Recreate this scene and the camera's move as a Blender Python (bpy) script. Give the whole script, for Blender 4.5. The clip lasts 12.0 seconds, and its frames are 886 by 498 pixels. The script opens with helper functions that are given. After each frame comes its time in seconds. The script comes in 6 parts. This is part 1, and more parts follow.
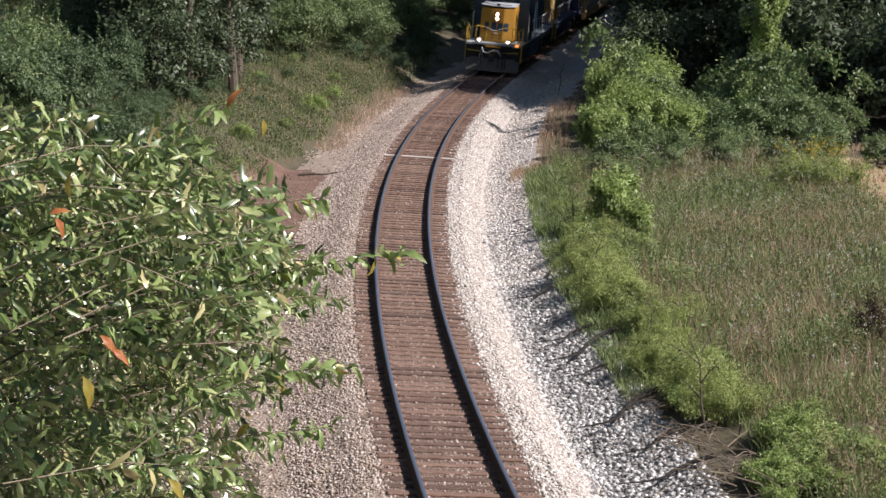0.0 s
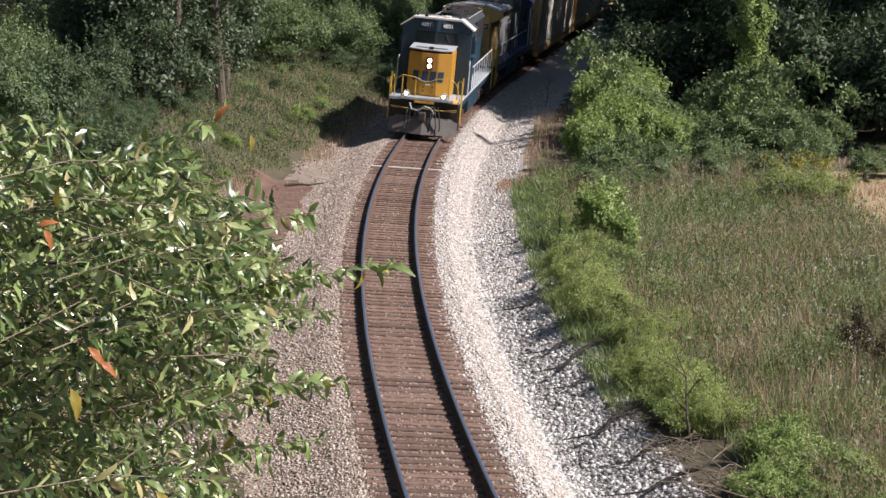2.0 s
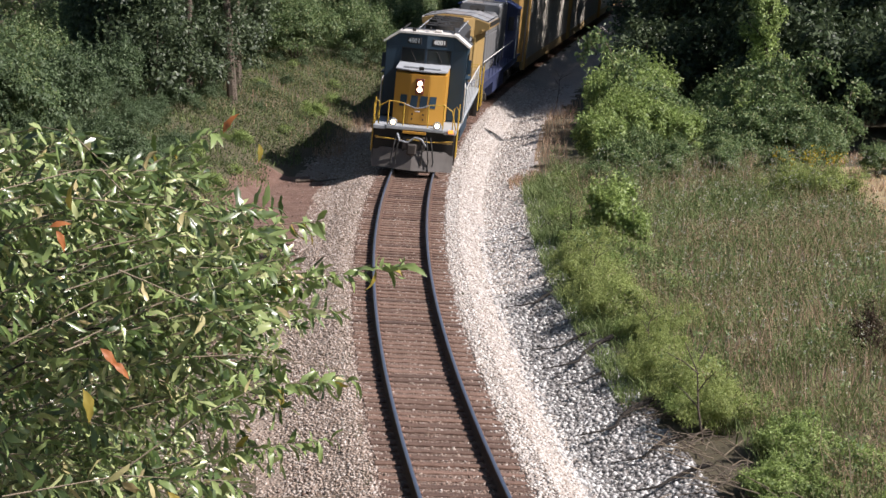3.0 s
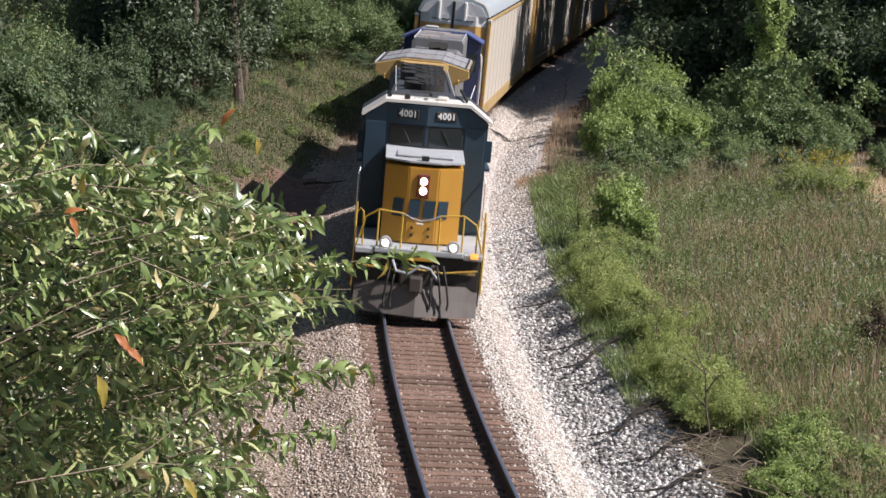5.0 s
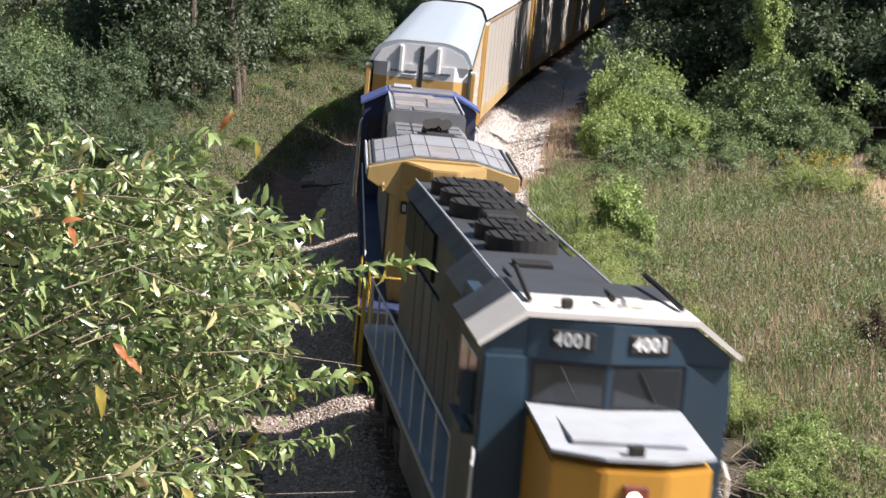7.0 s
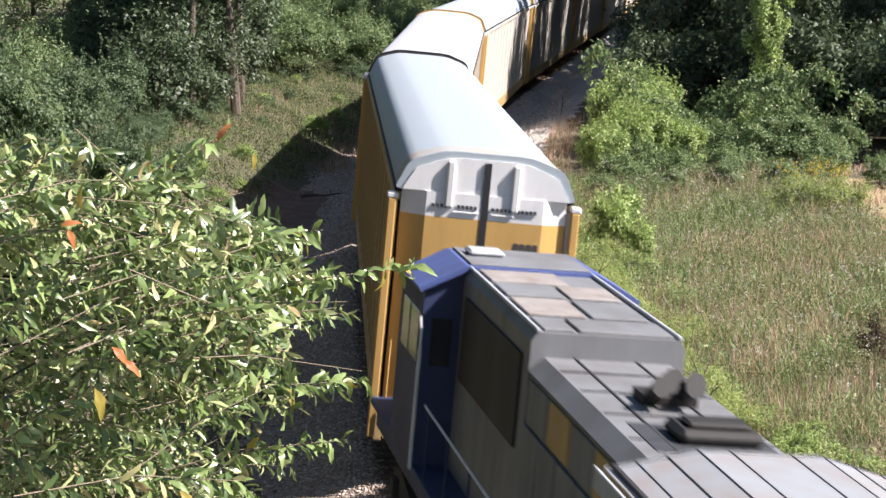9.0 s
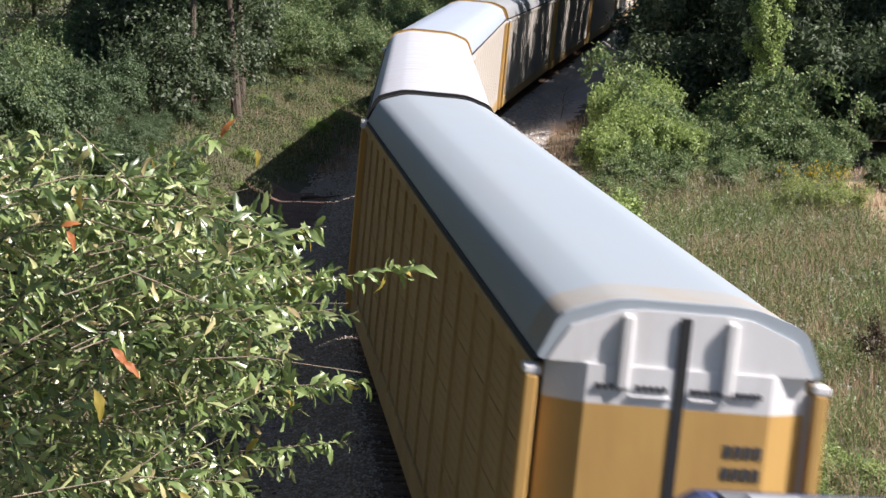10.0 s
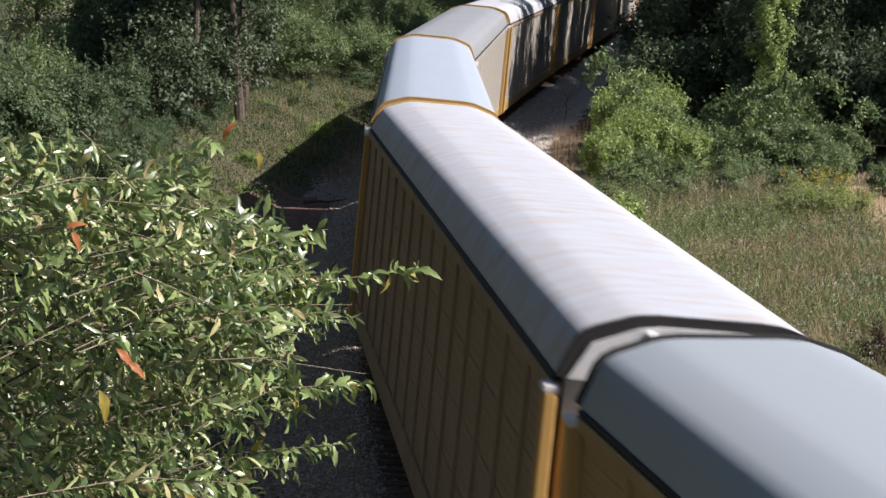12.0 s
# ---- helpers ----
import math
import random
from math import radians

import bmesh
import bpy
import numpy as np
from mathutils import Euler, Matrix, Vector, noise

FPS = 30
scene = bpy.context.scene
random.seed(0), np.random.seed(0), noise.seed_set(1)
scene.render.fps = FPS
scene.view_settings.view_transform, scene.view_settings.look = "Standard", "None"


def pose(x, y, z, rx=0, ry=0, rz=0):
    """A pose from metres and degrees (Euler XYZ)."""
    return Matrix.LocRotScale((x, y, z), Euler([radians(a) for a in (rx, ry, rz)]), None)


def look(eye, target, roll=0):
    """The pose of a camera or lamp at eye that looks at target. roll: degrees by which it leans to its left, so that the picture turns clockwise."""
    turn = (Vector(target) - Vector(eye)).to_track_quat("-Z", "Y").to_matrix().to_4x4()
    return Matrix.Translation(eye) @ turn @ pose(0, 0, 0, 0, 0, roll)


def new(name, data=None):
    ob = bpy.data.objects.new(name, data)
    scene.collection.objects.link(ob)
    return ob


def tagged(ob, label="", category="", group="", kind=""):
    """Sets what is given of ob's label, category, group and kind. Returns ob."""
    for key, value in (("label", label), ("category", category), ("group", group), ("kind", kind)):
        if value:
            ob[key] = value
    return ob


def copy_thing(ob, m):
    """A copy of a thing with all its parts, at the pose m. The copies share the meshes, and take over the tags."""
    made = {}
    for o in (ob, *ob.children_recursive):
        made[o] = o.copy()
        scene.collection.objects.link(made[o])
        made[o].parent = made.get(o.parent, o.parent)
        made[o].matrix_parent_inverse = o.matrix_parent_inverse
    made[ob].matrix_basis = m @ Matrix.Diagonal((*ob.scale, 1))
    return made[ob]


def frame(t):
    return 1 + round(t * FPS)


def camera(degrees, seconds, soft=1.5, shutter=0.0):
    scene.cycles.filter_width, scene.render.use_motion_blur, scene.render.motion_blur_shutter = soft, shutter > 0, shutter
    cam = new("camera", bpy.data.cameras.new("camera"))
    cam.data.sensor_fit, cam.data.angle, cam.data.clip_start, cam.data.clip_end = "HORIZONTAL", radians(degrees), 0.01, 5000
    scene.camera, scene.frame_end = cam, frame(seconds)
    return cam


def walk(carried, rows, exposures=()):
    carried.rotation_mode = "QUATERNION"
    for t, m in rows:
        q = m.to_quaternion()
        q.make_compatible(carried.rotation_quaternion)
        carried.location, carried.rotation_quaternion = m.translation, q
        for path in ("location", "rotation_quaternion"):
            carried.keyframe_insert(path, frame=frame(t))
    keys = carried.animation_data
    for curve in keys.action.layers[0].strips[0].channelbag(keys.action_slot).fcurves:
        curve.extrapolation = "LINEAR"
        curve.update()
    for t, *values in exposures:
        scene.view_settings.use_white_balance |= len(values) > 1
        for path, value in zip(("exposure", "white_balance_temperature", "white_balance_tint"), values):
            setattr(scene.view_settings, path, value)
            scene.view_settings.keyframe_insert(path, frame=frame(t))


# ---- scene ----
PI = math.pi
SECONDS = 12.0

# ---------------------------------------------------------------- camera
cam = camera(22.4, SECONDS, soft=1.5, shutter=0.5)
EYE = (0.0, 0.0, 9.87)
PITCH = -9.041
walk(cam, [
    (0.0, pose(*EYE, 90 + PITCH + 0.000, -0.000, 0.000)),
    (0.5, pose(*EYE, 90 + PITCH + 0.097, -0.033, -0.166)),
    (1.0, pose(*EYE, 90 + PITCH + 0.242, -0.293, -0.272)),
    (1.5, pose(*EYE, 90 + PITCH + 0.177, -0.325, -0.540)),
    (2.0, pose(*EYE, 90 + PITCH + 0.287, -0.369, -0.291)),
    (2.5, pose(*EYE, 90 + PITCH + 0.221, -0.429, -0.262)),
    (3.0, pose(*EYE, 90 + PITCH + 0.188, -0.267, -0.013)),
    (5.0, pose(*EYE, 90 + PITCH + 0.222, -0.025, 0.138)),
    (5.5, pose(*EYE, 90 + PITCH + 0.187, 0.014, 0.165)),
    (6.0, pose(*EYE, 90 + PITCH + 0.196, -0.017, 0.126)),
    (6.5, pose(*EYE, 90 + PITCH + 0.239, 0.094, 0.113)),
    (8.5, pose(*EYE, 90 + PITCH + 0.455, 0.022, -0.016)),
    (9.0, pose(*EYE, 90 + PITCH + 0.538, 0.049, 0.053)),
    (9.5, pose(*EYE, 90 + PITCH + 0.598, -0.066, 0.091)),
    (10.0, pose(*EYE, 90 + PITCH + 0.598, -0.060, 0.076)),
    (10.5, pose(*EYE, 90 + PITCH + 0.570, -0.068, 0.006)),
    (11.0, pose(*EYE, 90 + PITCH + 0.594, -0.104, -0.022)),
    (11.5, pose(*EYE, 90 + PITCH + 0.633, 0.004, 0.070)),
    (12.0, pose(*EYE, 90 + PITCH + 0.709, -0.087, 0.158)),
], exposures=[(0, 0.24), (5.0, 0.25), (5.5, 0.29), (6.0, 0.41), (6.5, 0.55), (8.3, 1.05), (8.5, 1.04), (9.0, 0.97), (9.5, 0.69), (10.0, 0.53), (10.5, 0.43), (11.0, 0.48), (11.5, 0.47), (12.0, 0.24)])

# ---------------------------------------------------------------- light
SUN_TO = Vector((0.72, -0.17, 0.70)).normalized()
world = bpy.data.worlds.new("world")
scene.world = world
world.use_nodes = True
wn = world.node_tree.nodes
sky = wn.new("ShaderNodeTexSky")
sky.sky_type = "NISHITA"
sky.sun_disc = False
sky.sun_elevation = math.asin(SUN_TO.z)
sky.sun_rotation = math.atan2(SUN_TO.x, SUN_TO.y)
sky.air_density, sky.dust_density = 1.0, 0.8
wn["Background"].inputs[1].default_value = 0.061
world.node_tree.links.new(sky.outputs[0], wn["Background"].inputs[0])

sun_data = bpy.data.lights.new("sun", "SUN")
sun_data.energy = 5.7
sun_data.angle = radians(0.55)
sun_data.color = (1.0, 0.92, 0.905)
sun = new("sun", sun_data)
sun.matrix_world = look(SUN_TO * 300, (0, 0, 0))


# ---------------------------------------------------------------- materials
def node_mat(name):
    m = bpy.data.materials.new(name)
    m.use_nodes = True
    nt = m.node_tree
    return m, nt, nt.nodes, nt.links, nt.nodes["Principled BSDF"]


def ramp(nodes, stops):
    r = nodes.new("ShaderNodeValToRGB")
    e = r.color_ramp.elements
    while len(e) < len(stops):
        e.new(0.5)
    for el, (p, c) in zip(e, stops):
        el.position, el.color = p, (*c, 1)
    return r


def mix_color(nt, a, b, fac, mode="MIX"):
    """Mix of two colour sockets or tuples; fac a socket or a number."""
    n = nt.nodes.new("ShaderNodeMix")
    n.data_type, n.blend_type = "RGBA", mode
    for sock, val in ((n.inputs[0], fac), (n.inputs[6], a), (n.inputs[7], b)):
        if isinstance(val, bpy.types.NodeSocket):
            nt.links.new(val, sock)
        elif isinstance(val, tuple):
            sock.default_value = (*val, 1)
        else:
            sock.default_value = val
    return n.outputs[2]


def noise_tex(nt, scale, detail=4, rough=0.6, stretch=None):
    t = nt.nodes.new("ShaderNodeTexNoise")
    t.inputs["Scale"].default_value, t.inputs["Detail"].default_value, t.inputs["Roughness"].default_value = scale, detail, rough
    co = nt.nodes.new("ShaderNodeTexCoord")
    if stretch:
        mp = nt.nodes.new("ShaderNodeMapping")
        mp.inputs["Scale"].default_value = stretch
        nt.links.new(co.outputs["Object"], mp.inputs[0])
        nt.links.new(mp.outputs[0], t.inputs[0])
    else:
        nt.links.new(co.outputs["Object"], t.inputs[0])
    return t.outputs[0]


def bump(nt, b, height, strength, dist=0.02):
    n = nt.nodes.new("ShaderNodeBump")
    n.inputs["Strength"].default_value, n.inputs["Distance"].default_value = strength, dist
    nt.links.new(height, n.inputs["Height"])
    nt.links.new(n.outputs[0], b.inputs["Normal"])


def paint(name, color, dirt=(0.12, 0.09, 0.06), amount=0.35, rough=0.45, metal=0.0, scale=1.2, streak=(1, 1, 0.25)):
    """Painted or bare metal with broad stains that run down and fine speckle."""
    m, nt, nodes, links, b = node_mat(name)
    big = noise_tex(nt, scale, 6, 0.65, streak)
    fine = noise_tex(nt, 28, 3, 0.6)
    r = ramp(nodes, [(0.42, (0, 0, 0)), (0.78, (1, 1, 1))])
    links.new(big, r.inputs[0])
    mul = nodes.new("ShaderNodeMath")
    mul.operation = "MULTIPLY"
    mul.inputs[1].default_value = amount
    links.new(r.outputs[0], mul.inputs[0])
    c = mix_color(nt, color, dirt, mul.outputs[0])
    c2 = mix_color(nt, c, tuple(v * 0.8 for v in color), fine)
    c3 = mix_color(nt, c, c2, 0.4)
    links.new(c3, b.inputs["Base Color"])
    rr = nodes.new("ShaderNodeMapRange")
    rr.inputs[3].default_value, rr.inputs[4].default_value = rough - 0.08, min(1, rough + 0.25)
    links.new(big, rr.inputs[0])
    links.new(rr.outputs[0], b.inputs["Roughness"])
    b.inputs["Metallic"].default_value = metal
    bump(nt, b, fine, 0.06, 0.01)
    return m


def leafy(name, stops, rough=0.5, through_light=0.3, gloss=0.5):
    """Leaf material: a colour for each leaf, part of the light passing through."""
    m, nt, nodes, links, b = node_mat(name)
    geo = nodes.new("ShaderNodeNewGeometry")
    r = ramp(nodes, stops)
    links.new(geo.outputs["Random Per Island"], r.inputs[0])
    patch = noise_tex(nt, 0.35, 3, 0.6)
    dark = mix_color(nt, r.outputs[0], (0.55, 0.6, 0.5), patch, "MULTIPLY")
    col = mix_color(nt, r.outputs[0], dark, 0.6)
    links.new(col, b.inputs["Base Color"])
    b.inputs["Roughness"].default_value = rough
    b.inputs["Specular IOR Level"].default_value = gloss
    tr = nodes.new("ShaderNodeBsdfTranslucent")
    links.new(col, tr.inputs[0])
    mx = nodes.new("ShaderNodeMixShader")
    mx.inputs[0].default_value = through_light
    links.new(b.outputs[0], mx.inputs[1])
    links.new(tr.outputs[0], mx.inputs[2])
    links.new(mx.outputs[0], nodes["Material Output"].inputs[0])
    return m


def earthy(name, a, b_, c, scale=3.0, fine=40.0, relief=0.5, rough=0.95):
    """Soil or litter: three colours in patches, with grain."""
    m, nt, nodes, links, b = node_mat(name)
    r = ramp(nodes, [(0.3, a), (0.5, b_), (0.72, c)])
    n1, n2 = noise_tex(nt, scale, 6, 0.7), noise_tex(nt, fine, 4, 0.7)
    links.new(mix_color(nt, n1, n2, 0.45), r.inputs[0])
    links.new(r.outputs[0], b.inputs["Base Color"])
    b.inputs["Roughness"].default_value = rough
    bump(nt, b, n2, relief, 0.05)
    return m


def stony(name, stops, scale=17.0, tint=None, island=False):
    """Crushed stone: a colour for each stone, dark joints between."""
    m, nt, nodes, links, b = node_mat(name)
    r = ramp(nodes, stops)
    if island:
        geo = nodes.new("ShaderNodeNewGeometry")
        links.new(geo.outputs["Random Per Island"], r.inputs[0])
        col = r.outputs[0]
    else:
        co = nodes.new("ShaderNodeTexCoord")
        v = nodes.new("ShaderNodeTexVoronoi")
        v.inputs["Scale"].default_value = scale
        links.new(co.outputs["Object"], v.inputs[0])
        sep = nodes.new("ShaderNodeSeparateColor")
        links.new(v.outputs["Color"], sep.inputs[0])
        links.new(sep.outputs[0], r.inputs[0])
        joint = ramp(nodes, [(0.25, (1, 1, 1)), (0.75, (0.3, 0.28, 0.26))])
        links.new(v.outputs["Distance"], joint.inputs[0])
        col = mix_color(nt, r.outputs[0], joint.outputs[0], 0.8, "MULTIPLY")
        inv = nodes.new("ShaderNodeMath")
        inv.operation = "SUBTRACT"
        inv.inputs[0].default_value = 1
        links.new(v.outputs["Distance"], inv.inputs[1])
        bump(nt, b, inv.outputs[0], 1.0, 0.05)
    if tint:
        col = mix_color(nt, col, tint, noise_tex(nt, 0.5, 5, 0.65))
    links.new(col, b.inputs["Base Color"])
    b.inputs["Roughness"].default_value = 0.9
    return m


def glow(name, color, strength):
    m, nt, nodes, links, b = node_mat(name)
    b.inputs["Base Color"].default_value = (*color, 1)
    b.inputs["Emission Color"].default_value = (*color, 1)
    b.inputs["Emission Strength"].default_value = strength
    return m


def window_glass(name, tint=(0.02, 0.025, 0.03)):
    m, nt, nodes, links, b = node_mat(name)
    b.inputs["Base Color"].default_value = (*tint, 1)
    b.inputs["Roughness"].default_value = 0.08
    b.inputs["Specular IOR Level"].default_value = 0.8
    return m


NAVY = paint("navy paint", (0.018, 0.047, 0.078), (0.05, 0.05, 0.05), 0.4, 0.42)
YELLOW = paint("yellow paint", (0.54, 0.275, 0.035), (0.25, 0.13, 0.03), 0.3, 0.45)
PALE_YELLOW = paint("faded yellow paint", (0.47, 0.315, 0.115), (0.30, 0.20, 0.10), 0.6, 0.55)
BLUE = paint("blue paint", (0.085, 0.12, 0.32), (0.05, 0.04, 0.06), 0.45, 0.45)
ROOF_WHITE = paint("white roof paint", (0.74, 0.71, 0.66), (0.35, 0.28, 0.2), 0.25, 0.55)
DECK_GREY = paint("grey deck paint", (0.42, 0.45, 0.48), (0.2, 0.17, 0.14), 0.5, 0.6)
# darker copy of the blue paint: shade on cab and frame mixed in
SHADED_BLUE = paint("blue paint darkened for shade, with grime", (0.032, 0.045, 0.115), (0.05, 0.04, 0.035), 0.6, 0.55)
HATCH_TAN = paint("stained hatch panel", (0.31, 0.285, 0.265), (0.13, 0.09, 0.07), 0.9, 0.6, 0.0, 2.5)
HOOD_ROOF = paint("sooty hood roof", (0.052, 0.056, 0.062), (0.025, 0.022, 0.02), 0.6, 0.5)
BLACK = paint("black iron", (0.018, 0.017, 0.016), (0.05, 0.04, 0.03), 0.5, 0.6)
FRAME_DIRT = paint("dusty black iron", (0.05, 0.044, 0.04), (0.14, 0.11, 0.085), 0.6, 0.75)
PLOW = paint("worn grey plow", (0.15, 0.135, 0.125), (0.06, 0.05, 0.04), 0.8, 0.6)
RAIL_YELLOW = paint("yellow handrail paint", (0.62, 0.40, 0.05), (0.3, 0.2, 0.06), 0.3, 0.5)
RAIL_WHITE = paint("white handrail paint", (0.72, 0.72, 0.70), (0.4, 0.38, 0.33), 0.3, 0.5)
GREY_ROOF = paint("weathered grey roof", (0.20, 0.205, 0.213), (0.085, 0.072, 0.065), 0.85, 0.5, 0.0, 0.9)
HOOD_DIRTY = paint("grimy grey hood side", (0.20, 0.205, 0.21), (0.085, 0.07, 0.055), 0.75, 0.6)
GRILLE = paint("grey radiator mesh", (0.30, 0.32, 0.34), (0.25, 0.16, 0.11), 0.9, 0.5)
RACK_YELLOW = paint("rack yellow paint", (0.58, 0.355, 0.11), (0.30, 0.14, 0.05), 0.5, 0.55)
RACK_ROOFS = [
    paint("blue grey galvanised roof", (0.38, 0.435, 0.48), (0.38, 0.36, 0.33), 0.4, 0.45, 0.0, 0.3, (1, 0.2, 1)),
    paint("chalky white roof with rust", (0.56, 0.61, 0.68), (0.50, 0.36, 0.26), 1.0, 0.55, 0.0, 1.6, (0.6, 2.5, 1)),
    paint("pale blue galvanised roof", (0.44, 0.50, 0.59), (0.36, 0.34, 0.33), 0.25, 0.45, 0.0, 0.4, (1, 0.2, 1)),
    paint("dull grey galvanised roof", (0.40, 0.42, 0.44), (0.3, 0.26, 0.22), 0.4, 0.45, 0.25, 0.5, (1, 0.3, 1)),
]
RUST_SHEET = paint("rust-dusted roof sheet", (0.40, 0.40, 0.38), (0.44, 0.31, 0.17), 0.95, 0.55, 0.0, 1.1, (1, 1, 1))
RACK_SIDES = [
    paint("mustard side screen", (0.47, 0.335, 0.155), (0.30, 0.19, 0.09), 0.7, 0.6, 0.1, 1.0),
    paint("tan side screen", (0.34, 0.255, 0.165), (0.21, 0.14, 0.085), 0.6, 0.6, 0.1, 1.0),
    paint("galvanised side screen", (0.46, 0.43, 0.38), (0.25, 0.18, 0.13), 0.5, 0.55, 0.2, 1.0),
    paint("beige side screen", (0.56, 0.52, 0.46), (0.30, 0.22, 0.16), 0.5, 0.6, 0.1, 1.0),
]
RACK_WHITE = paint("white end door paint", (0.78, 0.78, 0.78), (0.30, 0.25, 0.2), 0.5, 0.55)
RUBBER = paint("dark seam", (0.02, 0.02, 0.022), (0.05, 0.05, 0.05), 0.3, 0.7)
LETTER_DARK = paint("dark stencil paint", (0.05, 0.05, 0.055), (0.1, 0.1, 0.1), 0.2, 0.6)
LETTER_WHITE = paint("white number paint", (0.8, 0.8, 0.78), (0.6, 0.6, 0.6), 0.1, 0.6)
RED = paint("red brown paint", (0.16, 0.04, 0.025), (0.2, 0.05, 0.04), 0.3, 0.5)
AMBER = glow("amber lamp", (1.0, 0.30, 0.05), 1.5)
HEADLAMP = glow("headlamp", (1.0, 0.74, 0.48), 7.0)
GLASS = window_glass("cab glass")
# blue in the base colour stands for sky mirrored in the rail head
STEEL = paint("worn rail steel tinted for sky reflection", (0.40, 0.45, 0.58), (0.20, 0.18, 0.18), 0.25, 0.28, 0.9)
RAIL_RUST = paint("rusty rail web", (0.115, 0.070, 0.048), (0.05, 0.032, 0.025), 0.5, 0.8)
PLATE_RUST = paint("rusty tie plate", (0.20, 0.12, 0.09), (0.09, 0.055, 0.04), 0.5, 0.85)


def tie_wood():
    m, nt, nodes, links, b = node_mat("weathered creosoted tie")
    info = nodes.new("ShaderNodeObjectInfo")
    grain = noise_tex(nt, 5, 5, 0.7, (1, 14, 14))
    r = ramp(nodes, [(0.25, (0.055, 0.036, 0.028)), (0.48, (0.17, 0.112, 0.088)), (0.75, (0.34, 0.255, 0.21))])
    links.new(grain, r.inputs[0])
    tone = ramp(nodes, [(0.0, (0.55, 0.5, 0.48)), (0.5, (0.95, 0.85, 0.78)), (1.0, (1.25, 1.15, 1.08))])
    links.new(info.outputs["Random"], tone.inputs[0])
    links.new(mix_color(nt, r.outputs[0], tone.outputs[0], 1.0, "MULTIPLY"), b.inputs["Base Color"])
    b.inputs["Roughness"].default_value = 0.9
    bump(nt, b, grain, 0.5, 0.02)
    return m


TIE = tie_wood()
TIE_WHITE = paint("white painted tie", (0.70, 0.68, 0.64), (0.3, 0.22, 0.17), 0.4, 0.8)
BALLAST_BED = stony("rusty ballast bed", [(0, (0.13, 0.09, 0.07)), (0.5, (0.27, 0.20, 0.16)), (1, (0.46, 0.38, 0.33))], 19, (0.20, 0.13, 0.095))
BALLAST_WHITE = stony("pale ballast", [(0, (0.32, 0.27, 0.23)), (0.5, (0.55, 0.49, 0.45)), (1, (0.74, 0.71, 0.68))], 17, (0.60, 0.55, 0.51))
BALLAST_GREY = stony("grey ballast", [(0, (0.16, 0.15, 0.15)), (0.5, (0.38, 0.37, 0.36)), (1, (0.72, 0.71, 0.69))], 15, (0.34, 0.31, 0.28))
STONE_PALE = stony("pale crushed stone", [(0, (0.31, 0.255, 0.21)), (0.35, (0.49, 0.435, 0.385)), (0.7, (0.62, 0.575, 0.53)), (1, (0.75, 0.73, 0.70))], island=True)
STONE_TAN = stony("tan crushed stone", [(0, (0.25, 0.19, 0.145)), (0.4, (0.42, 0.335, 0.275)), (0.75, (0.54, 0.46, 0.40)), (1, (0.66, 0.60, 0.55))], island=True)
BALLAST_TAN = stony("tan ballast", [(0, (0.16, 0.12, 0.095)), (0.5, (0.38, 0.31, 0.26)), (1, (0.62, 0.56, 0.50))], 16, (0.40, 0.31, 0.24))
STONE_GREY = stony("grey crushed stone", [(0, (0.12, 0.115, 0.11)), (0.4, (0.34, 0.33, 0.32)), (0.75, (0.60, 0.59, 0.57)), (1, (0.80, 0.79, 0.77))], island=True)
STONE_RUST = stony("rust-dusted crushed stone", [(0, (0.12, 0.075, 0.055)), (0.5, (0.26, 0.18, 0.14)), (0.85, (0.36, 0.28, 0.23)), (1, (0.46, 0.39, 0.34))], island=True)
LITTER = earthy("leaf litter", (0.05, 0.045, 0.025), (0.10, 0.085, 0.05), (0.16, 0.13, 0.08), 1.2, 30)
RED_SOIL = earthy("red clay soil", (0.105, 0.058, 0.042), (0.20, 0.118, 0.088), (0.31, 0.215, 0.172), 1.5, 30, 0.9)
STRAW_GROUND = earthy("mown straw ground", (0.22, 0.17, 0.09), (0.36, 0.28, 0.15), (0.46, 0.38, 0.22), 1.5, 30)
BARK = earthy("grey brown bark", (0.07, 0.055, 0.04), (0.14, 0.11, 0.085), (0.24, 0.20, 0.16), 6, 40, 0.8)
DARK_BARK = earthy("very dark bark", (0.012, 0.010, 0.008), (0.028, 0.023, 0.019), (0.06, 0.05, 0.042), 6, 40, 0.8)
TWIG = earthy("pale twig bark", (0.16, 0.13, 0.09), (0.26, 0.21, 0.15), (0.36, 0.31, 0.23), 20, 90, 0.3)

LEAF_OAK = leafy("oak leaves", [(0, (0.05, 0.085, 0.025)), (0.35, (0.16, 0.235, 0.07)), (0.7, (0.34, 0.435, 0.155)), (0.92, (0.60, 0.64, 0.31)), (1, (0.62, 0.48, 0.25))], 0.34, 0.18, 0.9)
LEAF_ORANGE = leafy("turned leaves", [(0, (0.55, 0.13, 0.04)), (0.5, (0.62, 0.20, 0.06)), (1, (0.60, 0.30, 0.16))], 0.5, 0.35)
LEAF_YELLOW = leafy("yellowed leaves", [(0, (0.45, 0.30, 0.04)), (1, (0.5, 0.42, 0.10))], 0.5, 0.35)
LEAF_SHRUB = leafy("shrub leaves", [(0, (0.092, 0.145, 0.060)), (0.5, (0.190, 0.275, 0.112)), (0.85, (0.310, 0.405, 0.175)), (1, (0.430, 0.420, 0.210))], 0.5, 0.35)
